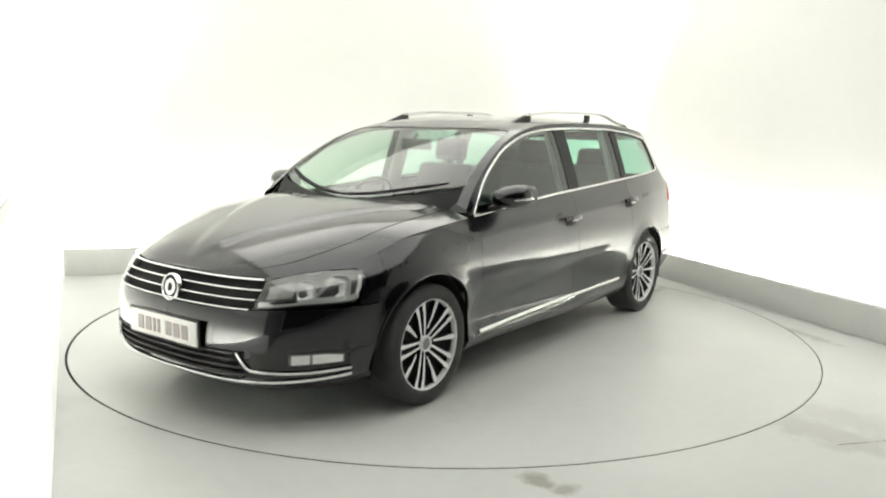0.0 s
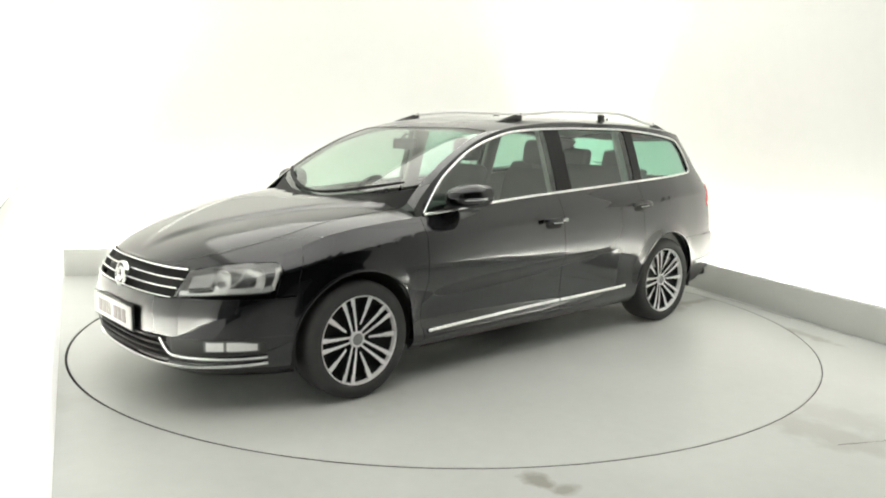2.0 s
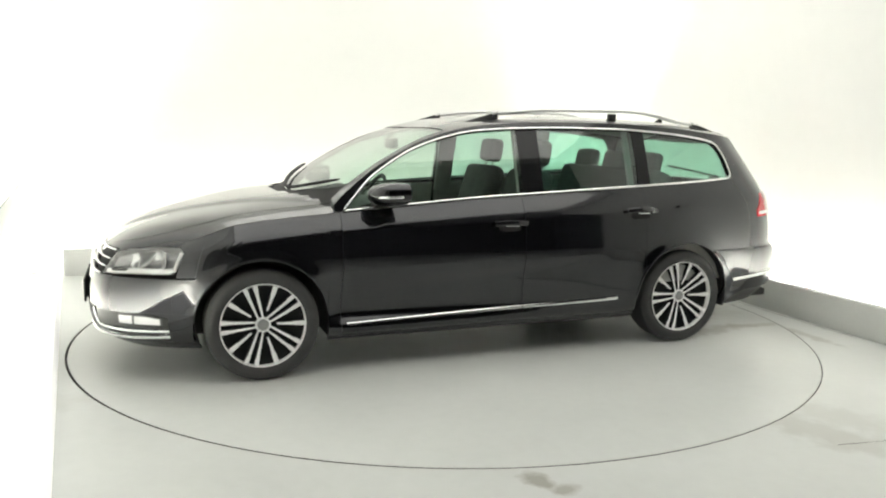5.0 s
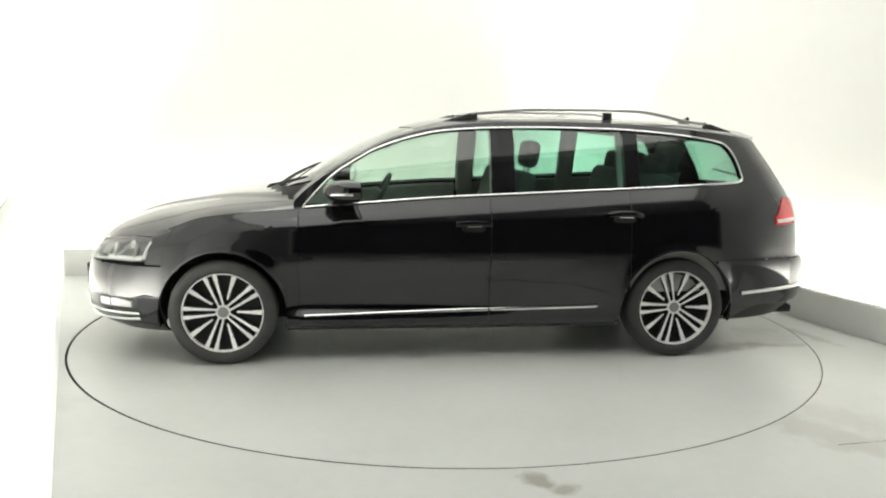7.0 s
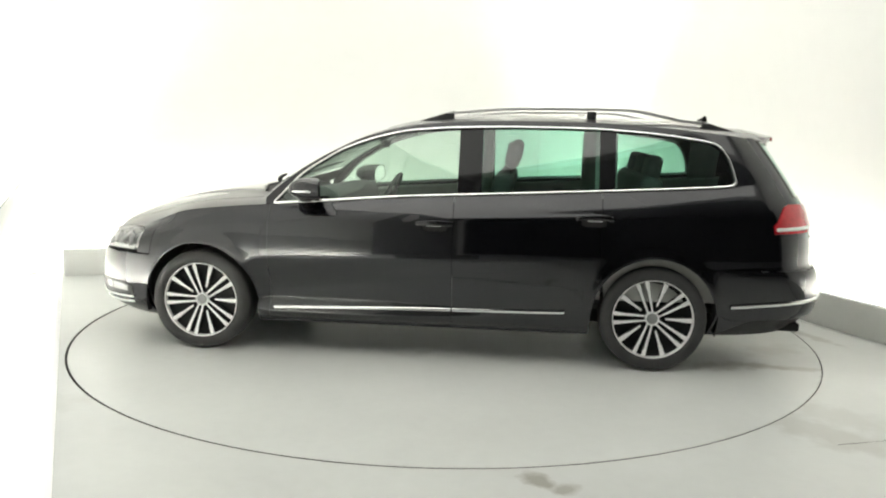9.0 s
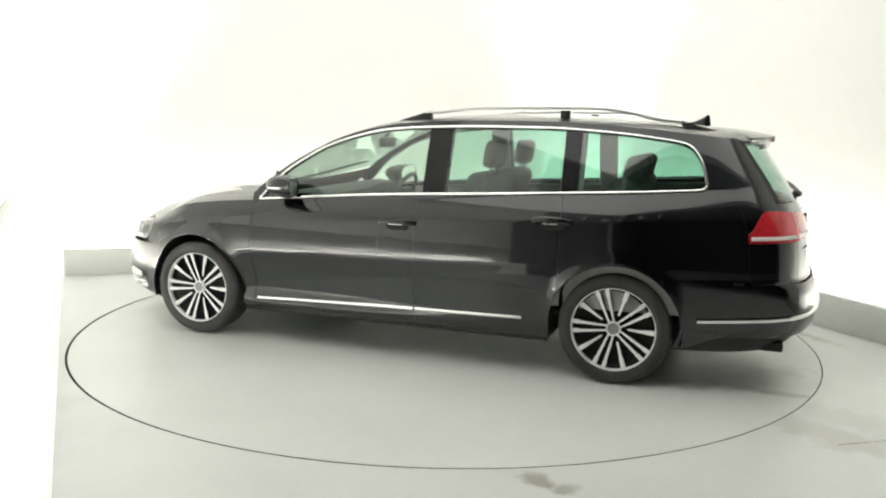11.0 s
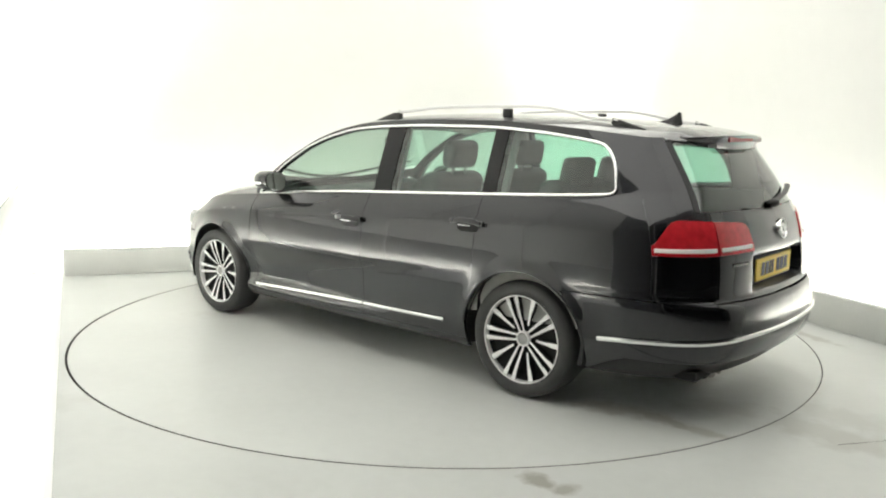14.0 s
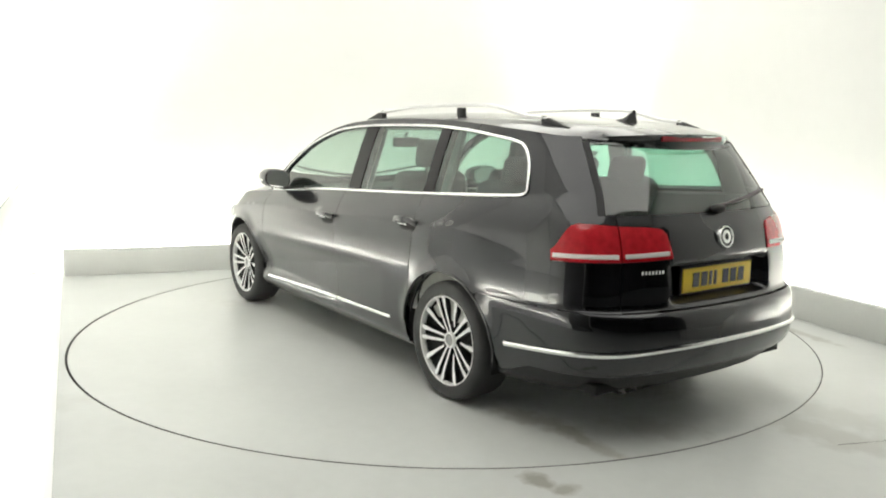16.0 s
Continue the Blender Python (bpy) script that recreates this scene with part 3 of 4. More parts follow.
def build_cabin(car):
    bm = bmesh.new()
    add_box(bm, (3.0, 1.45, 0.04), Matrix.Translation((-0.55, 0, 0.34)), 0.01)
    add_box(bm, (1.0, 1.30, 0.04), Matrix.Translation((-1.70, 0, 0.80)), 0.01)
    part("cabin_floor", bm, DASH, car, "black cabin carpet")
    for side in (1, -1):
        for a, b in ((0.84, -0.20), (-0.22, -1.06), (-1.08, -2.03)):
            bm = bmesh.new()
            rows = []
            for x in srange(a, b, 10):
                zs = [0.40 + (belt(x) - 0.415) * r / 8 for r in range(9)]
                rows.append([skin_out(s_for(x, z), z, side, -0.05 - 0.035 * math.sin(math.pi * r / 8)) for r, z in enumerate(zs)] + [skin_out(s_for(x, zs[-1]), zs[-1], side, -0.024)])
            grid(bm, rows)
            part("door_trim" if a > -1 else "luggage_trim", finish(bm), TRIM, car, "grey inner trim panel")
        bm = bmesh.new()
        grid(bm, [[skin_out(s_for(x, z), z, side, -0.034) for z in srange(1.06, roof_edge(x) - 0.03, 8)] for x in srange(-1.80, -2.0, 5)])
        part("rear_pillar_trim", finish(bm), TRIM, car, "grey inner rear pillar trim")
    bm = bmesh.new()
    rows = []
    for y in srange(-0.72, 0.72, 24):
        hump = 0.03 * math.exp(-((y + 0.36) / 0.17) ** 2)
        bend = -0.22 * (y / 0.72) ** 2
        rows.append([Vector((1.05 + bend, y, 0.915)), Vector((0.85 + bend * 0.6, y, 0.945 + hump * 0.4)), Vector((0.66 + bend * 0.3, y, 0.955 + hump)), Vector((0.58, y, 0.93 + hump)), Vector((0.55, y, 0.80)), Vector((0.62, y, 0.62)), Vector((0.66, y, 0.42))])
    grid(bm, rows)
    part("dashboard", finish(bm), DASH, car, "black dashboard")
    # steering wheel on the car's right
    bm = bmesh.new()
    m = Matrix.Translation((0.42, -0.36, 0.87)) @ Matrix.Rotation(math.radians(62), 4, "Y")
    rows = []
    for q in range(28):
        a = 2 * math.pi * q / 28
        rows.append([m @ Vector(((0.185 + 0.015 * math.cos(b)) * math.cos(a), (0.185 + 0.015 * math.cos(b)) * math.sin(a), 0.015 * math.sin(b))) for b in (2 * math.pi * k / 8 for k in range(8))])
    rows.append(rows[0])
    grid(bm, rows, close=True)
    add_box(bm, (0.10, 0.36, 0.03), m, 0.01)
    add_box(bm, (0.18, 0.05, 0.025), m @ Matrix.Translation((0.09, 0, 0)), 0.008)
    part("steering_wheel", finish(bm), DASH, car, "black steering wheel")
    for y in (0.37, -0.37):
        bm = bmesh.new()
        cushion(bm, (0.50, 0.50, 0.16), Matrix.Translation((-0.08, y, 0.52)) @ Matrix.Rotation(math.radians(-6), 4, "Y"), 0.06)
        cushion(bm, (0.13, 0.50, 0.60), Matrix.Translation((-0.40, y, 0.82)) @ Matrix.Rotation(math.radians(-16), 4, "Y"), 0.055)
        seat = part("front_seat", finish(bm), CLOTH, car, "dark cloth front seat")
        bm = bmesh.new()
        cushion(bm, (0.09, 0.27, 0.17), Matrix.Translation((-0.52, y, 1.22)) @ Matrix.Rotation(math.radians(-10), 4, "Y"), 0.04)
        for dy in (-0.06, 0.06):
            add_box(bm, (0.012, 0.012, 0.12), Matrix.Translation((-0.505, y + dy, 1.10)) @ Matrix.Rotation(math.radians(-10), 4, "Y"))
        part("headrest", finish(bm), CLOTH, seat)
    bm = bmesh.new()
    cushion(bm, (0.50, 1.32, 0.16), Matrix.Translation((-0.95, 0, 0.53)), 0.06)
    cushion(bm, (0.15, 1.32, 0.60), Matrix.Translation((-1.27, 0, 0.82)) @ Matrix.Rotation(math.radians(-18), 4, "Y"), 0.055)
    bench = part("rear_seat", finish(bm), CLOTH, car, "dark cloth rear bench")
    for y in (0.40, 0.0, -0.40):
        bm = bmesh.new()
        cushion(bm, (0.09, 0.26, 0.17), Matrix.Translation((-1.37, y, 1.15)) @ Matrix.Rotation(math.radians(-12), 4, "Y"), 0.04)
        part("headrest", finish(bm), CLOTH, bench)
    for side in (1, -1):
        for x, lean in ((-0.27, -0.02), (-1.07, -0.03)):
            bm = bmesh.new()
            sweep(bm, [Vector((x, side * (0.79 - 0.33 * (z - 0.98)) - side * 0.055, z)) for z in (0.90, 1.05, 1.2, 1.37)], 0.05, 0.13, [Vector((1, 0, 0))] * 4)
            part("pillar_trim", finish(bm), TRIM, car, "grey inner pillar trim")
    bm = bmesh.new()
    cushion(bm, (0.03, 0.23, 0.07), Matrix.Translation((0.38, 0, 1.27)), 0.012)
    sweep(bm, [Vector((0.40, 0, 1.27)), Vector((0.40, 0, 1.31)), Vector((0.37, 0, 1.335))], 0.02, 0.02)
    part("rear_view_mirror", finish(bm), DASH, car)

WHEEL_X, HUB_Z, TYRE_R, ARCH_R = 1.357, 0.306, 0.307, 0.358
SILL = 0.185


def arch_low(x, sill=SILL):
    """Lower edge of the body's side."""
    for c in (WHEEL_X, -WHEEL_X):
        if abs(x - c) < ARCH_R:
            return HUB_Z + math.sqrt(ARCH_R ** 2 - (x - c) ** 2)
    return sill


def arch_xs(a, b, gap=0.06):
    """Stations along x from a down to b, close together at the wheel arches."""
    xs = {a, b}
    n = max(2, int((a - b) / gap))
    xs |= {a + (b - a) * i / n for i in range(n + 1)}
    for c in (WHEEL_X, -WHEEL_X):
        for k in range(29):
            xs.add(c + ARCH_R * 0.99999 * math.cos(math.pi * k / 28))
        xs |= {c + ARCH_R + 0.0005, c - ARCH_R - 0.0005}
    return sorted((x for x in xs if b <= x <= a), reverse=True)


def add_panel(bm, cols, low, high, side=1, by=0.0, rows=12, flange=0.014):
    """A piece of the car's skin over stations s, from low(s) to high(s), its edges turned in."""
    pts = []
    for s in cols:
        a, b = low(s), high(s)
        pts.append([skin_out(s, a + (b - a) * r / rows, side, by) for r in range(rows + 1)])
    ins = []
    for s in cols:
        a, b = low(s), high(s)
        ins.append([skin_out(s, a + (b - a) * r / rows, side, by - flange) for r in range(rows + 1)])
    vs = grid(bm, pts)
    n, m = len(cols), rows + 1
    rim = [(i, 0) for i in range(n)] + [(n - 1, j) for j in range(1, m)] + [(i, m - 1) for i in range(n - 2, -1, -1)] + [(0, j) for j in range(m - 2, 0, -1)]
    inner = [bm.verts.new(ins[i][j]) for i, j in rim]
    for k in range(len(rim)):
        a, b = rim[k], rim[(k + 1) % len(rim)]
        try:
            bm.faces.new((vs[a[0]][a[1]], vs[b[0]][b[1]], inner[(k + 1) % len(rim)], inner[k]))
        except ValueError:
            pass


def finish(bm):
    bmesh.ops.remove_doubles(bm, verts=bm.verts, dist=0.0002)
    bmesh.ops.recalc_face_normals(bm, faces=bm.faces)
    return bm


def outward(bm):
    """Turn the faces of a sheet away from the middle of the car."""
    bmesh.ops.remove_doubles(bm, verts=bm.verts, dist=0.0002)
    bm.normal_update()
    for f in bm.faces:
        c = f.calc_center_median()
        if f.normal.dot(c - Vector((c.x * 0.6 - 0.2, 0, 0.5))) < 0:
            f.normal_flip()
    return bm


def xcols(a, b, gap=0.06):
    return [s_at_x(x) for x in arch_xs(a, b, gap)]


def srange(a, b, n):
    return [a + (b - a) * i / n for i in range(n + 1)]


def shade_as_skin(ob, side):
    """Shade a panel by the smooth skin that it is cut from; turned-in edges keep their own normals."""
    me = ob.data
    ns = []
    for v in me.vertices:
        ns.append(skin_normal(s_for(v.co.x, v.co.z), v.co.z, side))
    out = [None] * len(me.loops)
    for f in me.polygons:
        for k in f.loop_indices:
            n = ns[me.loops[k].vertex_index]
            out[k] = n if abs(f.normal.dot(n)) > 0.35 else f.normal.copy()
    me.normals_split_custom_set(out)


def sweep(bm, pts, w, h, outs=None, sides=10, ends=True, taper=0.0):
    """A bar along points: w across, h outwards (directions in outs), rounded."""
    pts = [Vector(p) for p in pts]
    rows = []
    n = len(pts)
    for i, p in enumerate(pts):
        t = (pts[min(n - 1, i + 1)] - pts[max(0, i - 1)]).normalized()
        o = Vector(outs[i]) if outs else Vector((0, 0, 1))
        o = (o - t * o.dot(t)).normalized()
        c = t.cross(o)
        k = 1.0
        if taper:
            e = min(i, n - 1 - i) / max(1, (n - 1)) * 2
            k = 1 - taper * (1 - min(1.0, e * 2.5)) ** 2
        row = []
        for q in range(sides):
            a = 2 * math.pi * q / sides
            ca, sa = math.cos(a), math.sin(a)
            ex = 0.6
            row.append(p + c * (w / 2 * k * math.copysign(abs(ca) ** ex, ca)) + o * (h / 2 * k * math.copysign(abs(sa) ** ex, sa)))
        rows.append(row)
    vs = grid(bm, rows, close=True)
    if ends:
        bm.faces.new(vs[0])
        bm.faces.new(vs[-1])
    return bm


def skin_normal(s, z, side=1):
    return (skin_out(s, z, side, 0.01) - skin_out(s, z, side, 0.0)).normalized()


def skin_bar(bm, line, w, h, side=1, by=0.0, taper=0.0, ends=True):
    """A bar laid on the skin along (s, z) points."""
    pts = [skin_out(s, z, side, by) for s, z in line]
    sweep(bm, pts, w, h, [skin_normal(s, z, side) for s, z in line], taper=taper, ends=ends)


def ellipsoid(bm, centre, radii, seg=20, rings=12):
    made = bmesh.ops.create_uvsphere(bm, u_segments=seg, v_segments=rings, radius=1.0)
    bmesh.ops.transform(bm, matrix=Matrix.Translation(centre) @ Matrix.Diagonal((*radii, 1)), verts=made["verts"])
    return made["verts"]


def cushion(bm, size, m, bevel=0.05):
    """A padded block."""
    b2 = bmesh.new()
    bmesh.ops.create_cube(b2, size=1.0, matrix=Matrix.Diagonal((*size, 1)))
    bmesh.ops.bevel(b2, geom=list(b2.edges), offset=bevel, segments=4, affect="EDGES", profile=0.5)
    bmesh.ops.transform(b2, matrix=m, verts=b2.verts)
    idx = {}
    for v in b2.verts:
        idx[v] = bm.verts.new(v.co)
    for f in b2.faces:
        bm.faces.new([idx[v] for v in f.verts])
    b2.free()


# window outline of the side, as heights over x
dlo_high = curve((-1.792, 1.10), (-1.785, 1.125), (-1.775, 1.163), (-1.757, 1.215), (-1.73, 1.261), (-1.70, 1.293), (-1.665, 1.312), (-1.529, 1.336), (-1.257, 1.366), (-0.916, 1.384),
                 (-0.57, 1.386), (-0.233, 1.379), (0.073, 1.358), (0.276, 1.316), (0.477, 1.247), (0.609, 1.174), (0.739, 1.086), (0.835, 0.987), (0.897, 0.918))
dlo_low = curve((-1.792, 1.095), (-1.78, 1.08), (-1.753, 1.072), (-1.72, 1.069), (-1.075, 1.032), (-0.403, 0.997), (0.066, 0.973), (0.632, 0.930), (0.897, 0.909))


def build_car():
    car = new("car")
    tagged(car, "glossy black estate car with chrome trim and silver roof rails", "car")

    # ---- dark inside of the body, behind the panels ----
    bm = bmesh.new()
    for side in (1, -1):
        cols = [s for s in xcols(1.80, -2.0, 0.08)]
        low = lambda s: arch_low(plan(s)[0]) + 0.012
        pts = [[skin_out(s, low(s) + (belt(plan(s)[0]) - 0.03 - low(s)) * r / 6, side, -0.02) for r in range(7)] for s in cols]
        grid(bm, pts)
        # ends of the body, set back
        for a, b, z0, z1, by in ((0.0, s_at_x(1.80), 0.20, 0.66, -0.07), (s_at_x(-2.0), ROUND, 0.22, 0.98, -0.12)):
            grid(bm, [[skin_out(s, z0 + (z1 - z0) * r / 5, side, by) for r in range(6)] for s in srange(a, b, 20)])
    add_box(bm, (4.2, 0.98, 0.06), Matrix.Translation((-0.08, 0, 0.215)), 0.01)
    add_box(bm, (1.92, 1.66, 0.05), Matrix.Translation((0, 0, 0.212)), 0.01)
    add_box(bm, (0.22, 1.10, 0.05), Matrix.Translation((1.84, 0, 0.225)), 0.01)
    add_box(bm, (0.45, 1.40, 0.05), Matrix.Translation((-2.0, 0, 0.255)), 0.01)
    part("underbody", bm, UNDER, car, "matt black underbody and inner shell")

    # wheel housings
    for cx in (WHEEL_X, -WHEEL_X):
        for side in (1, -1):
            bm = bmesh.new()
            rows = []
            for k in range(25):
                a = math.radians(-14 + 208 * k / 24)
                x, z = cx + (ARCH_R + 0.006) * math.cos(a), HUB_Z + (ARCH_R + 0.006) * math.sin(a)
                rows.append([Vector((x, side * y, z)) for y in (0.855 if cx > 0 else 0.865, 0.70, 0.52)])
            vs = grid(bm, rows)
            bm.faces.new([r[2] for r in vs])
            part("wheel_housing", finish(bm), UNDER, car)

    # ---- panels ----
    s_wing, s_b, s_c = s_at_x(0.925), s_at_x(-0.19), s_at_x(-1.045)
    g = 0.0015
    btop = lambda s: belt(plan(s)[0])
    for side in (1, -1):
        bm = bmesh.new()
        cols = [s for s in xcols(1.712, 0.925 + g) if s > 1.012]
        add_panel(bm, cols, lambda s: arch_low(plan(s)[0]), btop, side, rows=22)
        add_panel(bm, srange(1.012, s_at_x(1.7145), 4), lambda s: 0.577, btop, side, rows=10)
        add_panel(bm, srange(0.535, 1.0115, 10), lambda s: lamp_high(s) + 0.004, lambda s: max(lamp_high(s) + 0.006, btop(s)), side, rows=3)
        shade_as_skin(part("front_wing", finish(bm), PAINT, car), side)
        for name, a, b in (("front_door", 0.925 - g, -0.19 + g), ("rear_door", -0.19 - g, -1.045 + g)):
            bm = bmesh.new()
            add_panel(bm, xcols(a, b), lambda s: max(0.235, arch_low(plan(s)[0])), btop, side, rows=30)
            door = part(name, finish(bm), PAINT, car)
            shade_as_skin(door, side)
            hx, hz = (-0.085, 0.822) if name == "front_door" else (-1.0, 0.877)
            line = [(s_at_x(hx + 0.105 - 0.21 * i / 12), hz + 0.006 * math.sin(math.pi * i / 12)) for i in range(13)]
            bm = bmesh.new()
            outs = [0.006 + 0.034 * math.sin(math.pi * min(1, max(0, (i + 0.6) / 13.2))) ** 0.45 for i in range(13)]
            sweep(bm, [skin_out(s, z, side, o) for (s, z), o in zip(line, outs)], 0.030, 0.018, [skin_normal(s, z, side) for s, z in line])
            part("door_handle", finish(bm), PAINT, door, "black painted pull handle")
            # matt dark pad on the skin, standing for the shaded bowl behind the handle
            bm = bmesh.new()
            skin_bar(bm, [(s_at_x(hx + 0.07 - 0.14 * i / 8), hz - 0.022) for i in range(9)], 0.048, 0.006, side, 0.001, taper=0.5)
            part("handle_shade", finish(bm), UNDER, door)
            bm = bmesh.new()
            line = [(s_at_x(hx + 0.085 - 0.17 * i / 8), hz - 0.012) for i in range(9)]
            sweep(bm, [skin_out(s, z, side, 0.036) for s, z in line[2:7]], 0.005, 0.005, [skin_normal(s, z, side) for s, z in line[2:7]])
            part("handle_trim", finish(bm), CHROME, door, "thin chrome edge")
        bm = bmesh.new()
        add_panel(bm, xcols(0.995, -0.995), lambda s: SILL, lambda s: 0.231, side, rows=3, by=-0.004)
        part("sill", finish(bm), PAINT, car)
        bm = bmesh.new()
        cols = [s for s in xcols(-1.045 - g, -2.0) if s < 4.92] + [4.925]
        add_panel(bm, cols, lambda s: max(arch_low(plan(s)[0]), 0.604 if plan(s)[0] < -1.60 else 0), btop, side, rows=22)
        add_panel(bm, srange(4.926, 5.247, 8), lambda s: 0.604, lambda s: tail_low(s) - 0.003, side, rows=8)
        add_panel(bm, srange(4.926, 5.169, 8) + srange(5.170, 5.247, 4), lambda s: tail_high(s) + 0.003, lambda s: btop(s) if s < 5.1695 else 1.011, side, rows=8)
        shade_as_skin(part("rear_quarter_panel", finish(bm), PAINT, car), side)

        # lips of the wheel arches
        for cx in (WHEEL_X, -WHEEL_X):
            bm = bmesh.new()
            pts, outs = [], []
            for k in range(33):
                a = math.pi * (0.03 + 0.94 * k / 32)
                x, z = cx + (ARCH_R + 0.004) * math.cos(a), HUB_Z + (ARCH_R + 0.004) * math.sin(a)
                s = s_for(x, z)
                pts.append(skin_out(s, z, side, 0.001))
                outs.append(skin_normal(s, z, side))
            sweep(bm, pts, 0.012, 0.009, outs)
            part("arch_lip", finish(bm), PAINT, car)

        # chrome strip on the doors, broken at the shut line
        for a, b in ((0.895, -0.185), (-0.195, -0.850)):
            bm = bmesh.new()
            skin_bar(bm, [(s_at_x(a + (b - a) * i / 24), 0.305 - 0.030 * (a + (b - a) * i / 24)) for i in range(25)], 0.020, 0.016, side, 0.003)
            part("door_strip", finish(bm), CHROME, car, "long thin chrome strip")

        # ---- greenhouse side: painted frame round the windows ----
        loop = []
        N = 120
        for i in range(N + 1):
            x = 0.897 + (-1.792 - 0.897) * (0.5 - 0.5 * math.cos(math.pi * i / N))
            loop.append((x, dlo_high(x)))
        low_loop = []
        for i in range(N + 1):
            x = -1.792 + (0.897 + 1.792) * (0.5 - 0.5 * math.cos(math.pi * i / N))
            low_loop.append((x, dlo_low(x)))
        loop = loop + low_loop[1:-1]
        S_D = 5.17
        cx0, cz0 = -0.45, 1.14
        def ray_out(x, z):
            """Where a line from the middle through (x, z) meets the frame's outer edge."""
            dx, dz = x - cx0, z - cz0
            lo, hi = 1.0, 4.0
            for _ in range(26):
                k = (lo + hi) / 2
                px, pz = cx0 + dx * k, cz0 + dz * k
                inside = pz < roof_edge(px) and pz > belt(px) + 0.001 and px < 0.955 and px > -1.86
                if inside:
                    lo = k
                else:
                    hi = k
            return cx0 + dx * lo, cz0 + dz * lo
        rows = []
        for x, z in loop + loop[:1]:
            ox, oz = ray_out(x, z)
            row = []
            for r in range(9):
                px, pz = x + (ox - x) * r / 8, z + (oz - z) * r / 8
                row.append(skin_out(s_for(px, pz), pz, side, 0.0))
            row.insert(0, skin_out(s_for(x, z), z, side, -0.03))
            rows.append(row)
        bm = bmesh.new()
        grid(bm, rows)
        rows = []
        for c in range(9):
            row = []
            for r in range(17):
                z = 1.070 + (roof_edge(-1.86) - 1.070) * r / 16
                a = s_for(-1.86, z)
                row.append(skin(a + (S_D - a) * c / 8, z, side))
            rows.append(row)
        grid(bm, rows)
        shade_as_skin(part("window_surround", finish(bm), PAINT, car, "black window frame and roof pillars"), side)
        bm = bmesh.new()
        pts = [(s_for(x, z), z) for x, z in loop]
        pts = pts + pts[:2]
        skin_bar(bm, pts, 0.0145, 0.013, side, 0.003, ends=False)
        part("window_trim", finish(bm), CHROME, car, "bright chrome surround of the side windows")
        for name, a, b in (("front_window", 0.885, -0.215), ("rear_window", -0.335, -1.035), ("quarter_window", -1.105, -1.788)):
            bm = bmesh.new()
            xs = srange(a, b, 28)
            pts = []
            for x in xs:
                lo, hi = dlo_low(x), dlo_high(x)
                pts.append([skin_out(s_for(x, lo + (hi - lo) * r / 8), lo + (hi - lo) * r / 8, side, -0.008) for r in range(9)])
            grid(bm, pts)
            w = part(name, outward(bm), GLASS if name == "front_window" else GLASS_DARK, car, "clear greenish side glass" if name == "front_window" else "dark tinted side glass")
            w.visible_shadow = False
        for a, b in ((-0.205, -0.345), (-1.025, -1.115)):
            bm = bmesh.new()
            pts = []
            for x in srange(a, b, 3):
                lo, hi = dlo_low(x), dlo_high(x)
                pts.append([skin_out(s_for(x, lo + (hi - lo) * r / 8), lo + (hi - lo) * r / 8, side, -0.004) for r in range(9)])
            pts = [[p for p in pts[0]]] + pts
            back = []
            for x in (b, a):
                lo, hi = dlo_low(x), dlo_high(x)
                back.append([skin_out(s_for(x, lo + (hi - lo) * r / 8), lo + (hi - lo) * r / 8, side, -0.05) for r in range(9)])
            pts = [back[1]] + pts[1:] + [back[0]]
            grid(bm, pts + [pts[0]])
            part("door_pillar", finish(bm), GLOSS, car, "gloss black pillar between the side windows")

        # ---- mirror ----
        bm = bmesh.new()
        rows = []
        prof = [(0.12, 0.02), (0.115, 0.30), (0.10, 0.58), (0.07, 0.83), (0.03, 0.97), (-0.02, 1.0), (-0.065, 0.97), (-0.072, 0.90)]
        for dx, k in prof:
            row = []
            for q in range(24):
                a = 2 * math.pi * q / 24
                ca, sa = math.cos(a), math.sin(a)
                yy = 0.108 * k * math.copysign(abs(ca) ** 0.75, ca)
                zz = (0.072 if sa > 0 else 0.058) * k * math.copysign(abs(sa) ** 0.8, sa)
                row.append(Vector((0.665 + dx - 0.25 * yy, side * (0.915 + yy), 1.003 + zz + 0.10 * yy)))
            rows.append(row)
        vs = grid(bm, rows, close=True)
        bm.faces.new(vs[0])
        mirror = part("door_mirror", finish(bm), PAINT, car, "black door mirror housing")
        bm = bmesh.new()
        row = [Vector((p.x + 0.004, p.y, p.z)) for p in rows[-1]]
        c = sum(row, Vector()) / len(row)
        grid(bm, [row, [c + (p - c) * 0.92 for p in row]], close=True)
        bm.faces.new([bm.verts.new(c + (p - c) * 0.92) for p in row])
        part("mirror_glass", finish(bm), MIRROR, mirror)
        bm = bmesh.new()
        pts = []
        for i in range(11):
            a = math.radians(-38 + 105 * i / 10)
            yy = 0.106 * math.cos(a)
            dx = 0.108 * math.sin(a) * (1 if a > 0 else 0.5)
            pts.append(Vector((0.665 + dx - 0.25 * yy, side * (0.918 + yy), 0.990 + 0.10 * yy)))
        sweep(bm, pts, 0.012, 0.010, [Vector((p.x - 0.66, (p.y - side * 0.9), 0)) for p in pts])
        part("indicator_strip", finish(bm), CHROME, mirror, "bright indicator strip")
        bm = bmesh.new()
        sweep(bm, [Vector((0.70, side * 0.80, 0.935)), Vector((0.70, side * 0.84, 0.945)), Vector((0.69, side * 0.875, 0.965)), Vector((0.68, side * 0.90, 0.985))], 0.085, 0.035)
        part("mirror_foot", finish(bm), PLASTIC, mirror)

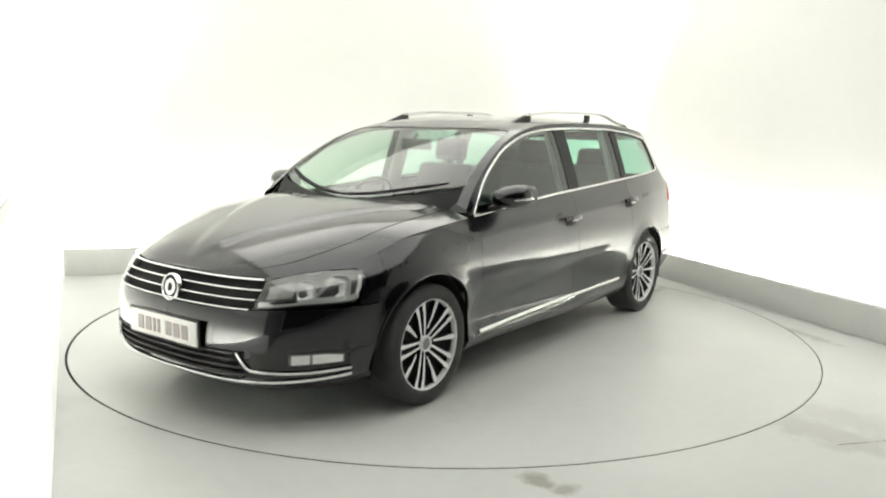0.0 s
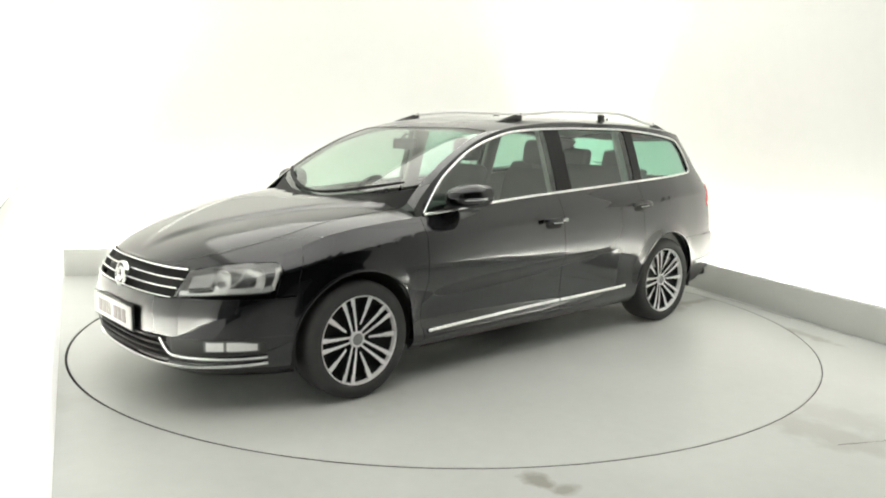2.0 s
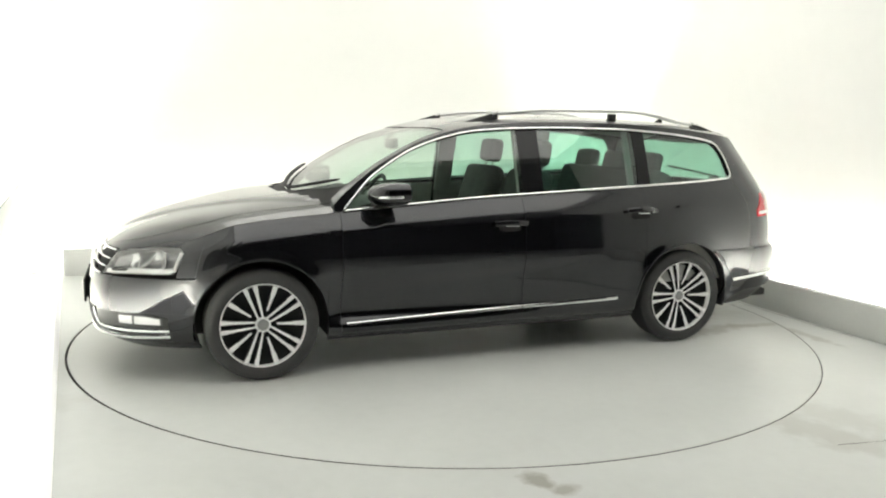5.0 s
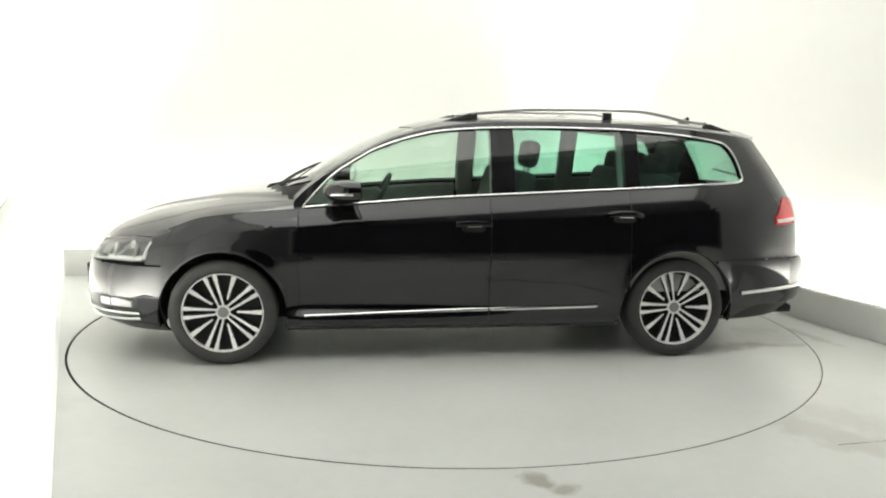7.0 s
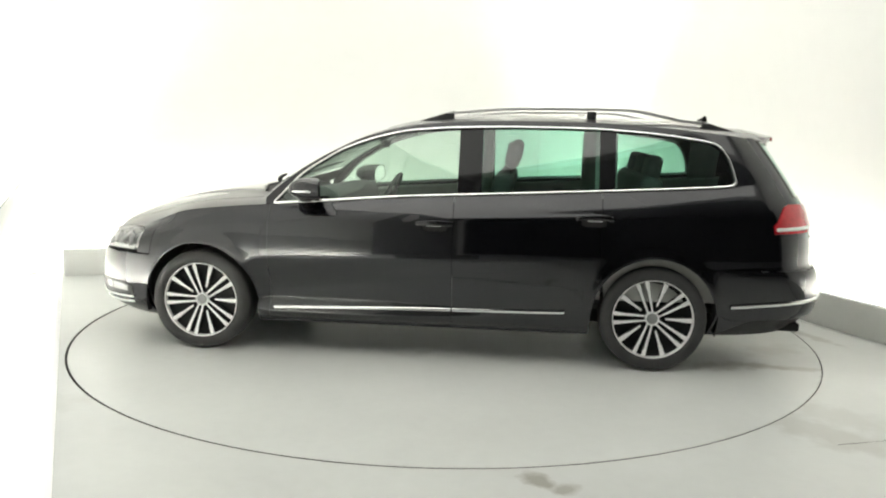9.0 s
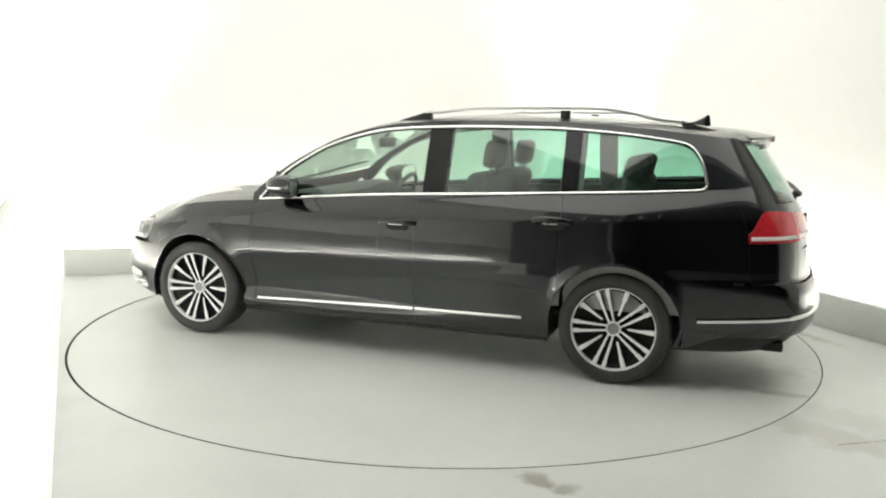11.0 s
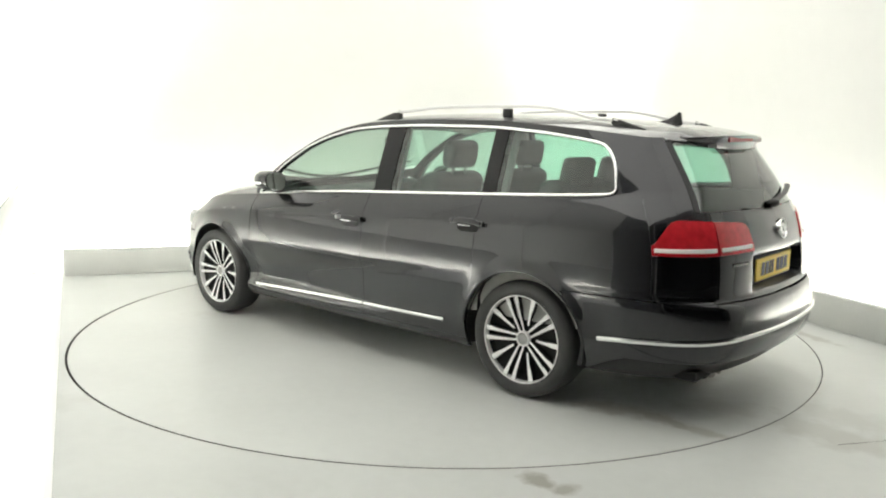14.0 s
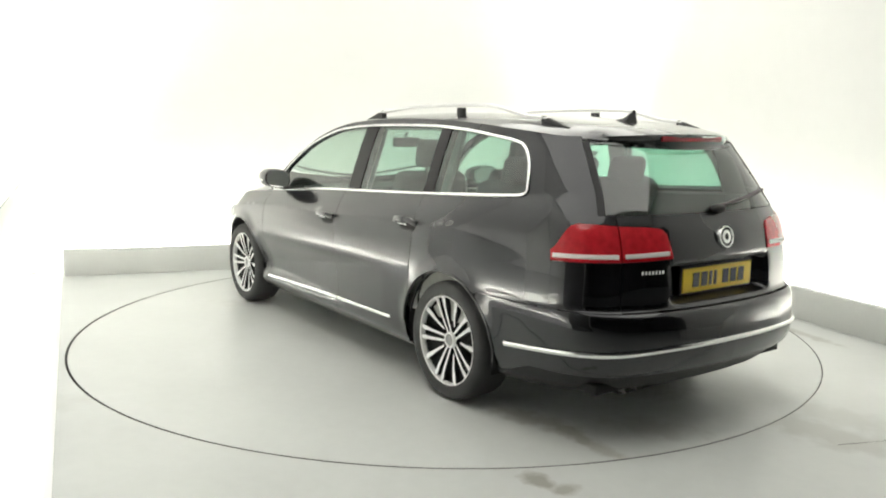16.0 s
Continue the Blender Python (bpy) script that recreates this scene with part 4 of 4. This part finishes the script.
    # ---- bonnet and wing tops ----
    s0 = s_for(0.955, belt(0.955))
    us = [s0 * (i / 44) ** 1.0 for i in range(45)]
    def deck(s, f):
        e = skin(s, btop(s))
        zc = bonnet_mid(e.x)
        z = zc - (zc - e.z) * abs(f) ** 4.0
        y = f * e.y
        # raised middle between two creases
        yc = 0.07 + 0.54 * (2.06 - e.x) / 1.0
        z += 0.013 * (1 - step(yc - 0.07, yc + 0.02, abs(y))) * step(2.12, 1.95, e.x)
        return Vector((e.x, y, z))
    def cowl(f):
        return 1.145 - 0.19 * (f / 0.84) ** 2
    fs = srange(-0.84, 0.84, 72)
    bm = bmesh.new()
    rows = []
    for s in us:
        rows.append([deck(s, f) for f in fs])
    def clip_row(rows):
        out = []
        for j, f in enumerate(fs):
            col = [r[j] for r in rows if r[j].x >= cowl(f)]
            last = col[-1]
            out.append(col + [last] * (len(rows) - len(col)))
        return out
    vs = grid(bm, clip_row(rows))
    bmesh.ops.remove_doubles(bm, verts=bm.verts, dist=0.0003)
    res = bmesh.ops.extrude_edge_only(bm, edges=[e for e in bm.edges if e.is_boundary])
    bmesh.ops.translate(bm, verts=[v for v in res["geom"] if isinstance(v, bmesh.types.BMVert)], vec=(0, 0, -0.012))
    part("bonnet", finish(bm), PAINT, car, "creased black bonnet")
    for side in (1, -1):
        bm = bmesh.new()
        grid(bm, [[deck(s, side * (0.847 + 0.153 * r / 5)) for r in range(6)] for s in us if s > 0.02])
        part("wing_top", finish(bm), PAINT, car)
    bm = bmesh.new()
    grid(bm, [[Vector((cowl(0.84 * q / 12) + 0.01, y_sign * deck(s_for(cowl(0.84 * q / 12), 0.9), 0.84 * q / 12).y, deck(s_for(cowl(0.84 * q / 12), 0.9), 0.84 * q / 12).z - 0.012)) for y_sign, q in [(-1, q) for q in range(12, 0, -1)] + [(1, q) for q in range(13)]],
              [top(1.06 - 0.24 * (abs(q) / 12) ** 2, q / 12 * 0.99) - Vector((0, 0, 0.012)) for q in range(-12, 13)]])
    part("scuttle_panel", finish(bm), UNDER, car, "black plastic scuttle panel")

    # ---- windscreen and roof ----
    def head(f):
        return 0.285 - 0.05 * f * f
    def base(f):
        return 1.085 - 0.255 * f * f
    bm = bmesh.new()
    grid(bm, [[top(base(f) + (head(f) - base(f)) * r / 24, f * 0.925) - Vector((0, 0, 0.004)) for r in range(25)] for f in srange(-1, 1, 40)])
    w = part("windscreen", outward(bm), GLASS, car, "clear raked windscreen")
    w.visible_shadow = False
    for side in (1, -1):
        bm = bmesh.new()
        grid(bm, [[top(x, side * (0.922 + 0.078 * r / 3)) for r in range(4)] for x in srange(0.955, 0.232, 28)])
        part("windscreen_pillar", finish(bm), PAINT, car)
    bm = bmesh.new()
    grid(bm, [[top(head(f) + 0.003 + (-2.0 - head(f)) * r / 50, f) for r in range(51)] for f in srange(-1, 1, 40)])
    part("roof", finish(bm), PAINT, car, "black roof panel")
    bm = bmesh.new()
    grid(bm, [[top(0.24 + (-1.96 - 0.24) * r / 20, f * 0.95) - Vector((0, 0, 0.035)) for r in range(21)] for f in srange(-1, 1, 12)])
    part("roof_lining", finish(bm), LINING, car, "grey cloth roof lining")
    # spoiler over the rear window
    bm = bmesh.new()
    rows = []
    for f in srange(-0.9, 0.9, 24):
        a = top(-1.90, f) + Vector((0, 0, 0.001))
        y = a.y
        xl = -2.135 + 0.21 * abs(f / 0.9) ** 2.6
        zl = 1.366 - 0.026 * f * f
        zu = 1.292 + 0.026 * abs(f / 0.9) ** 2
        under = skin_out(ROUND - 0.001 if abs(y) < 0.01 else s_for_rear(abs(y), zu), zu, 1 if y >= 0 else -1, 0.002)
        rows.append([a, Vector(((a.x + xl) / 2, y, (a.z + zl) / 2 + 0.004)), Vector((xl, y, zl)), Vector((xl - 0.004, y, zl - 0.008)), Vector((xl + 0.008, y, zl - 0.034)),
                     Vector((xl + 0.018, y, zl - 0.040)), Vector((under.x, y, zu))])
    grid(bm, rows)
    part("rear_spoiler", finish(bm), PAINT, car, "black roof spoiler")
    bm = bmesh.new()
    sweep(bm, [Vector((-2.130 + 0.3 * y * y, y, 1.345 - 0.05 * y * y)) for y in srange(-0.22, 0.22, 10)], 0.012, 0.026)
    part("brake_light", finish(bm), RED_DIM, car, "long red high brake light")

    # ---- tailgate ----
    bm = bmesh.new()
    for side in (1, -1):
        add_panel(bm, srange(5.253, ROUND, 40), lambda s: 0.607, lambda s: tail_low(s) - 0.003 if s < 5.515 else 0.80, side, rows=20)
        add_panel(bm, srange(5.516, ROUND, 12), lambda s: 0.80, lambda s: 1.012, side, rows=10)
        add_panel(bm, srange(5.253, 5.5155, 10), lambda s: tail_high(s) + 0.003, lambda s: 1.012, side, rows=4)
    for v in bm.verts:            # the number plate lies in a hollow
        v.co.x += 0.072 * step(0.38, 0.31, abs(v.co.y)) * step(0.618, 0.648, v.co.z) * step(0.806, 0.782, v.co.z)
    gate = part("tailgate", finish(bm), PAINT, car, "black tailgate with a plate recess")
    bm = bmesh.new()
    grid(bm, [[skin_out(s, 1.016 + 0.31 * r / 12, side, -0.004) for r in range(13)] for side, s in [(1, s) for s in srange(5.20, ROUND, 20)] + [(-1, s) for s in srange(ROUND - 0.03, 5.20, 20)]])
    w = part("rear_screen", outward(bm), GLASS_DARK, gate, "dark tinted rear window")
    w.visible_shadow = False
    for side in (1, -1):
        bm = bmesh.new()
        add_panel(bm, srange(5.172, 5.205, 2), lambda s: 1.012, lambda s: 1.332, side, rows=10, by=0.001)
        part("screen_frame", finish(bm), GLOSS, gate)
    bm = bmesh.new()
    sweep(bm, [skin_out(s_for_rear(abs(y), z), z, 1 if y >= 0 else -1, 0.022) for y, z in ((0.02, 1.028), (-0.10, 1.040), (-0.25, 1.058), (-0.42, 1.080), (-0.46, 1.085))], 0.03, 0.014)
    ellipsoid(bm, skin_out(ROUND, 1.022, 1, 0.015), (0.03, 0.05, 0.022), 12, 8)
    part("rear_wiper", finish(bm), PLASTIC, gate, "black rear wiper")
    number_plate(car, Vector((-2.304, 0, 0.712)), -1, YELLOW, "yellow rear number plate")
    badge(car, skin_out(ROUND, 0.90, 1, 0.008), -1, 0.052)
    bm = bmesh.new()
    for k in range(7):
        y = 0.52 - 0.017 * k
        p = skin_out(s_for_rear(y, 0.772), 0.772, 1, 0.003)
        add_box(bm, (0.005, 0.011, 0.016), Matrix.Translation(p) @ Matrix.Rotation(math.radians(14), 4, "Z"), 0.001)
    part("model_badge", bm, CHROME, gate, "small chrome badge as plain bars")

    # ---- tail lamps ----
    for side in (1, -1):
        for a, b, owner in ((4.928, 5.2465, car), (5.2535, 5.513, gate)):
            bm = bmesh.new()
            add_panel(bm, srange(a, b, 14), tail_low, tail_high, side, by=0.007, rows=8, flange=0.03)
            lamp = part("tail_lamp", finish(bm), RED, owner, "glossy red tail lamp")
            if owner is car:
                bm = bmesh.new()
                skin_bar(bm, [(s, tail_low(s) + 0.024) for s in srange(a + 0.012, b - 0.012, 10)], 0.020, 0.008, side, 0.008)
                part("reversing_light", finish(bm), LAMP_WHITE, lamp, "white strip along the lamp")
            else:
                bm = bmesh.new()
                skin_bar(bm, [(s, tail_low(s) + 0.024) for s in srange(a + 0.012, b - 0.02, 10)], 0.020, 0.008, side, 0.008)
                part("lamp_strip", finish(bm), LAMP_WHITE, gate, "white strip along the lamp")

    # ---- rear bumper ----
    bm = bmesh.new()
    for side in (1, -1):
        cols = [s_at_x(x) for x in (-1.7155, -1.74, -1.80, -1.88, -1.95)] + srange(4.93, ROUND, 30)
        add_panel(bm, cols, lambda s: 0.23 + 0.085 * step(4.6, 4.8, s) + 0.015 * step(4.8, 5.5, s), lambda s: 0.600, side, rows=22)
        add_panel(bm, [s_at_x(x) for x in arch_xs(-1.60, -1.7152) if x < -1.6], lambda s: arch_low(plan(s)[0], 0.23), lambda s: 0.600, side, rows=10)
    bumper = part("rear_bumper", finish(bm), PAINT, car, "black rear bumper")
    bm = bmesh.new()
    for side in (1, -1):
        add_panel(bm, srange(4.62, ROUND, 26), lambda s: 0.205 + 0.03 * step(4.7, 5.5, s), lambda s: 0.228 + 0.085 * step(4.6, 4.8, s) + 0.015 * step(4.8, 5.5, s), side, rows=4, by=-0.012)
    part("diffuser", finish(bm), PLASTIC, bumper, "matt black lower valance")
    bm = bmesh.new()
    line = [(1, s) for s in srange(4.625, ROUND, 40)] + [(-1, s) for s in srange(ROUND - 0.02, 4.625, 40)]
    zz = curve((4.6, 0.392), (5.07, 0.424), (5.48, 0.446), (5.9, 0.450))
    sweep(bm, [skin_out(s, zz(s), k, 0.003) for k, s in line], 0.024, 0.018, [skin_normal(s, zz(s), k) for k, s in line])
    part("bumper_strip", finish(bm), CHROME, bumper, "chrome strip round the rear bumper")
    for y in (0.50, 0.42):
        bm = bmesh.new()
        rows = []
        for x, r in ((-2.0, 0.024), (-2.225, 0.025), (-2.23, 0.021), (-2.17, 0.020)):
            rows.append([Vector((x, y + r * math.cos(2 * math.pi * q / 16), 0.236 + r * math.sin(2 * math.pi * q / 16))) for q in range(16)])
        grid(bm, rows, close=True)
        part("exhaust_pipe", finish(bm), STEEL, car, "steel exhaust tail pipe")

    # ---- front bumper, grille and lamps ----
    bm = bmesh.new()
    nose_top = lambda s: 0.556 + 0.012 * step(0.4, 0.6, s)
    for side in (1, -1):
        add_panel(bm, srange(0, s_at_x(1.7145), 40), lambda s: 0.384, lambda s: nose_top(s), side, rows=12)
        add_panel(bm, srange(0.50, s_at_x(1.7145), 20), lambda s: 0.262, lambda s: 0.3835, side, rows=6)
        add_panel(bm, srange(0, s_at_x(1.7145), 40), lambda s: 0.175, lambda s: 0.236 + 0.0255 * step(0.45, 0.5, s), side, rows=5)
        add_panel(bm, [s for s in xcols(1.7148, 1.60) if s > 0], lambda s: arch_low(plan(s)[0], 0.175), lambda s: 0.570, side, rows=10)
    bumper = part("front_bumper", finish(bm), PAINT, car, "black front bumper")
    bm = bmesh.new()
    grid(bm, [[skin_out(s, 0.235 + 0.15 * r / 4, k, -0.045) for r in range(5)] for k, s in [(1, s) for s in srange(0.53, 0.0, 12)] + [(-1, s) for s in srange(0.03, 0.53, 12)]])
    part("intake_backing", finish(bm), UNDER, bumper)
    for z in (0.268, 0.303, 0.338, 0.368):
        bm = bmesh.new()
        line = [(1, s) for s in srange(0.50, 0.0, 14)] + [(-1, s) for s in srange(0.02, 0.50, 14)]
        sweep(bm, [skin_out(s, z, k, -0.018) for k, s in line], 0.012, 0.03, [skin_normal(s, z, k) for k, s in line])
        part("intake_slat", finish(bm), PLASTIC, bumper)
    bm = bmesh.new()
    zz = curve((0.0, 0.240), (0.40, 0.238), (0.93, 0.256), (1.0, 0.262))
    line = [(1, s) for s in srange(0.99, 0.0, 36)] + [(-1, s) for s in srange(0.02, 0.99, 36)]
    sweep(bm, [skin_out(s, zz(s), k, 0.004) for k, s in line], 0.018, 0.016, [skin_normal(s, zz(s), k) for k, s in line])
    part("bumper_strip", finish(bm), CHROME, bumper, "chrome strip along the lower lip")
    for side in (1, -1):
        bm = bmesh.new()
        skin_bar(bm, smoothed([(0.462, 0.374), (0.485, 0.340), (0.515, 0.306), (0.56, 0.294), (0.75, 0.286), (0.99, 0.290)], 5), 0.016, 0.014, side, 0.004)
        part("fog_lamp_trim", finish(bm), CHROME, bumper, "chrome bracket round the fog lamp")
        bm = bmesh.new()
        add_panel(bm, srange(0.53, 0.985, 10), lambda s: 0.304, lambda s: 0.380 - 0.02 * step(0.9, 0.99, s), side, by=0.003, rows=3)
        part("fog_lamp_surround", finish(bm), PLASTIC, bumper)
        bm = bmesh.new()
        add_panel(bm, srange(0.70, 0.955, 10), lambda s: 0.322, lambda s: 0.374 - 0.012 * step(0.85, 0.96, s), side, by=0.007, rows=4)
        part("fog_lamp", finish(bm), LAMP_GREY, bumper, "silvery fog lamp")
        for a, b in ((0.712, 0.792), (0.806, 0.945)):
            bm = bmesh.new()
            add_panel(bm, srange(a, b, 6), lambda s: 0.327, lambda s: 0.368 - 0.012 * step(0.85, 0.96, s), side, by=0.012, rows=3, flange=0.006)
            part("fog_reflector", finish(bm), REFLECTOR, bumper, "bright silver reflector")
        # headlamp: bowl, reflectors, clear cover
        bm = bmesh.new()
        add_panel(bm, srange(0.512, 1.004, 20), lambda s: lamp_low(s), lambda s: lamp_high(s), side, by=-0.040, rows=6, flange=-0.038)
        lamp = part("headlamp", finish(bm), LAMP_GREY, car, "clear headlamp with silver reflectors")
        for s, z, r in ((0.722, 0.655, 0.050), (0.880, 0.662, 0.058)):
            bm = bmesh.new()
            n = (skin_normal(s, z, side) + Vector((1.2, 0, 0))).normalized()
            m = Matrix.Translation(skin_out(s, z, side, -0.024)) @ n.to_track_quat("Z", "Y").to_matrix().to_4x4()
            rows = []
            # a squarish fluted bowl
            for rr, dz in ((1.0, 0.012), (0.95, 0.013), (0.78, 0.000), (0.55, -0.010), (0.30, -0.014)):
                row = []
                for q in range(36):
                    a = 2 * math.pi * q / 36
                    ca, sa = math.cos(a), math.sin(a)
                    flute = 0.0016 * (q % 3 - 1) * step(1.0, 0.8, rr)
                    row.append(m @ Vector((r * rr * math.copysign(abs(ca) ** 0.7, ca), r * rr * math.copysign(abs(sa) ** 0.7, sa), dz + flute)))
                rows.append(row)
            vs = grid(bm, rows, close=True)
            bm.faces.new(vs[-1])
            part("reflector", finish(bm), REFLECTOR, lamp, "fluted silver reflector")
        bm = bmesh.new()
        skin_bar(bm, [(s, lamp_low(s) + 0.020) for s in srange(0.525, 0.985, 14)], 0.026, 0.012, side, -0.012)
        part("light_bar", finish(bm), REFLECTOR, lamp)
        bm = bmesh.new()
        skin_bar(bm, [(s, lamp_low(s) + 0.024) for s in srange(0.575, 0.70, 8)], 0.016, 0.006, side, -0.004, taper=0.6)
        part("lamp_slot", finish(bm), GLOSS, lamp)
        bm = bmesh.new()
        skin_bar(bm, [(0.735, 0.604), (0.775, 0.628), (0.805, 0.660), (0.815, 0.700)], 0.016, 0.012, side, -0.014)
        part("lamp_divider", finish(bm), INDICATOR, lamp)
        bm = bmesh.new()
        skin_bar(bm, [(0.985, lamp_low(0.985) + 0.012), (0.988, 0.66), (0.980, lamp_high(0.98) - 0.012)], 0.020, 0.010, side, -0.014)
        part("side_marker", finish(bm), LAMP_WHITE, lamp, "pale side marker strip")
        bm = bmesh.new()
        add_panel(bm, srange(0.545, 0.665, 6), lambda s: lamp_low(s) + 0.045, lambda s: lamp_high(s) - 0.012, side, by=-0.022, rows=3, flange=0.012)
        part("indicator_bowl", finish(bm), INDICATOR, lamp, "grey indicator bowl")
        bm = bmesh.new()
        pts = [[skin_out(s, lamp_low(s) + (lamp_high(s) - lamp_low(s)) * r / 6, side, 0.001) for r in range(7)] for s in srange(0.510, 1.006, 20)]
        grid(bm, pts)
        cover = part("lamp_cover", outward(bm), CLEAR, lamp, "clear plastic lens")
        cover.visible_shadow = False
    # grille
    bm = bmesh.new()
    grid(bm, [[skin_out(s, 0.55 + 0.15 * r / 4, k, -0.035) for r in range(5)] for k, s in [(1, s) for s in srange(0.56, 0.0, 14)] + [(-1, s) for s in srange(0.02, 0.56, 14)]])
    grille = part("grille", finish(bm), UNDER, car, "black grille with chrome slats")
    for z, half in ((0.566, 0.495), (0.606, 0.508), (0.646, 0.522), (0.686, 0.532)):
        bm = bmesh.new()
        line = [(1, s) for s in srange(half, 0.0, 22)] + [(-1, s) for s in srange(0.015, half, 22)]
        sweep(bm, [skin_out(s, z, k, -0.002) for k, s in line], 0.011, 0.024, [skin_normal(s, z, k) for k, s in line])
        part("grille_slat", finish(bm), CHROME, grille, "chrome slat")
    badge(car, Vector((2.222, 0, 0.614)), 1, 0.066)
    number_plate(car, Vector((2.272, 0, 0.432)), 1, PLATE_WHITE, "white front number plate")

    # ---- wipers ----
    for a, b, lift in ((0.63, -0.02, 0.0), (0.02, -0.64, 0.02)):
        bm = bmesh.new()
        pts = []
        for i in range(9):
            y = a + (b - a) * i / 8
            x = 1.085 - 0.255 * (y / 0.72) ** 2 - 0.015 - lift * i / 4
            p = top(x, y / top_edge(x))
            pts.append(p + Vector((0.010, 0, 0.014)))
        sweep(bm, pts, 0.026, 0.018, taper=0.4)
        part("wiper", finish(bm), UNDER, car, "black windscreen wiper")

    # ---- roof rails and aerial ----
    for side in (1, -1):
        ry = lambda x: 0.505 + 0.02 * math.sin(math.pi * (x + 1.8) / 2.0)
        def on_roof(x):
            return top(x, ry(x) / top_edge(x)).z
        bm = bmesh.new()
        def rz(x):
            return max(on_roof(x) + 0.02, 1.490 + 0.012 * math.sin(math.pi * min(1, max(0, (x + 1.75) / 1.6))) - 0.085 * step(-1.15, -1.75, x) - 0.024 * step(-0.50, -0.05, x))
        pts = [Vector((x, side * ry(x), rz(x))) for x in srange(-0.11, -1.66, 30)]
        sweep(bm, pts, 0.030, 0.018)
        rail = part("roof_rail", finish(bm), SILVER, car, "silver roof rail on black feet")
        for a, b in ((0.06, -0.15), (-1.81, -1.63)):
            bm = bmesh.new()
            pts = []
            for i in range(9):
                x = a + (b - a) * i / 8
                zt = on_roof(x) + (rz(b) + 0.010 - on_roof(b)) * (i / 8) ** 1.1
                pts.append((x, on_roof(x) - 0.004, zt + 0.001))
            for_rows = [[Vector((x, side * (ry(x) + o), z)) for o, z in ((0.017, z0), (0.017, (z0 + z1) / 2), (0.012, z1), (-0.012, z1), (-0.017, (z0 + z1) / 2), (-0.017, z0))] for x, z0, z1 in pts]
            vs = grid(bm, for_rows, close=True)
            bm.faces.new(vs[-1])
            bm.faces.new(vs[0])
            part("rail_foot", finish(bm), PLASTIC, rail, "black plastic rail foot")
        bm = bmesh.new()
        add_box(bm, (0.055, 0.028, 0.05), Matrix.Translation((-0.98, side * ry(-0.98), on_roof(-0.98) + 0.014)), 0.005)
        part("rail_foot", bm, PLASTIC, rail, "black plastic rail foot")
    bm = bmesh.new()
    rows = []
    for x, w, z in ((-1.62, 0.004, 0.0), (-1.68, 0.016, 0.018), (-1.73, 0.014, 0.050), (-1.745, 0.008, 0.066), (-1.76, 0.006, 0.060), (-1.77, 0.014, 0.0)):
        z0 = roof_mid(x) - 0.004
        rows.append([Vector((x, -w, z0)), Vector((x, -w * 0.5, z0 + z * 0.7)), Vector((x, 0, z0 + z + 0.002)), Vector((x, w * 0.5, z0 + z * 0.7)), Vector((x, w, z0))])
    vs = grid(bm, rows)
    part("aerial", finish(bm), GLOSS, car, "black shark fin aerial")

    build_cabin(car)
    for cx in (WHEEL_X, -WHEEL_X):
        for side in (1, -1):
            build_wheel(car, cx, side)
    return car


car = build_car()


def motions():
    walk(car, [(t, Matrix.Rotation(radians(a), 4, "Z") @ Matrix.Translation((CAR_X, CAR_Y, 0))) for t, a in TURN])
    walk(table, [(t, Matrix.Rotation(radians(a), 4, "Z")) for t, a in TURN])


motions()
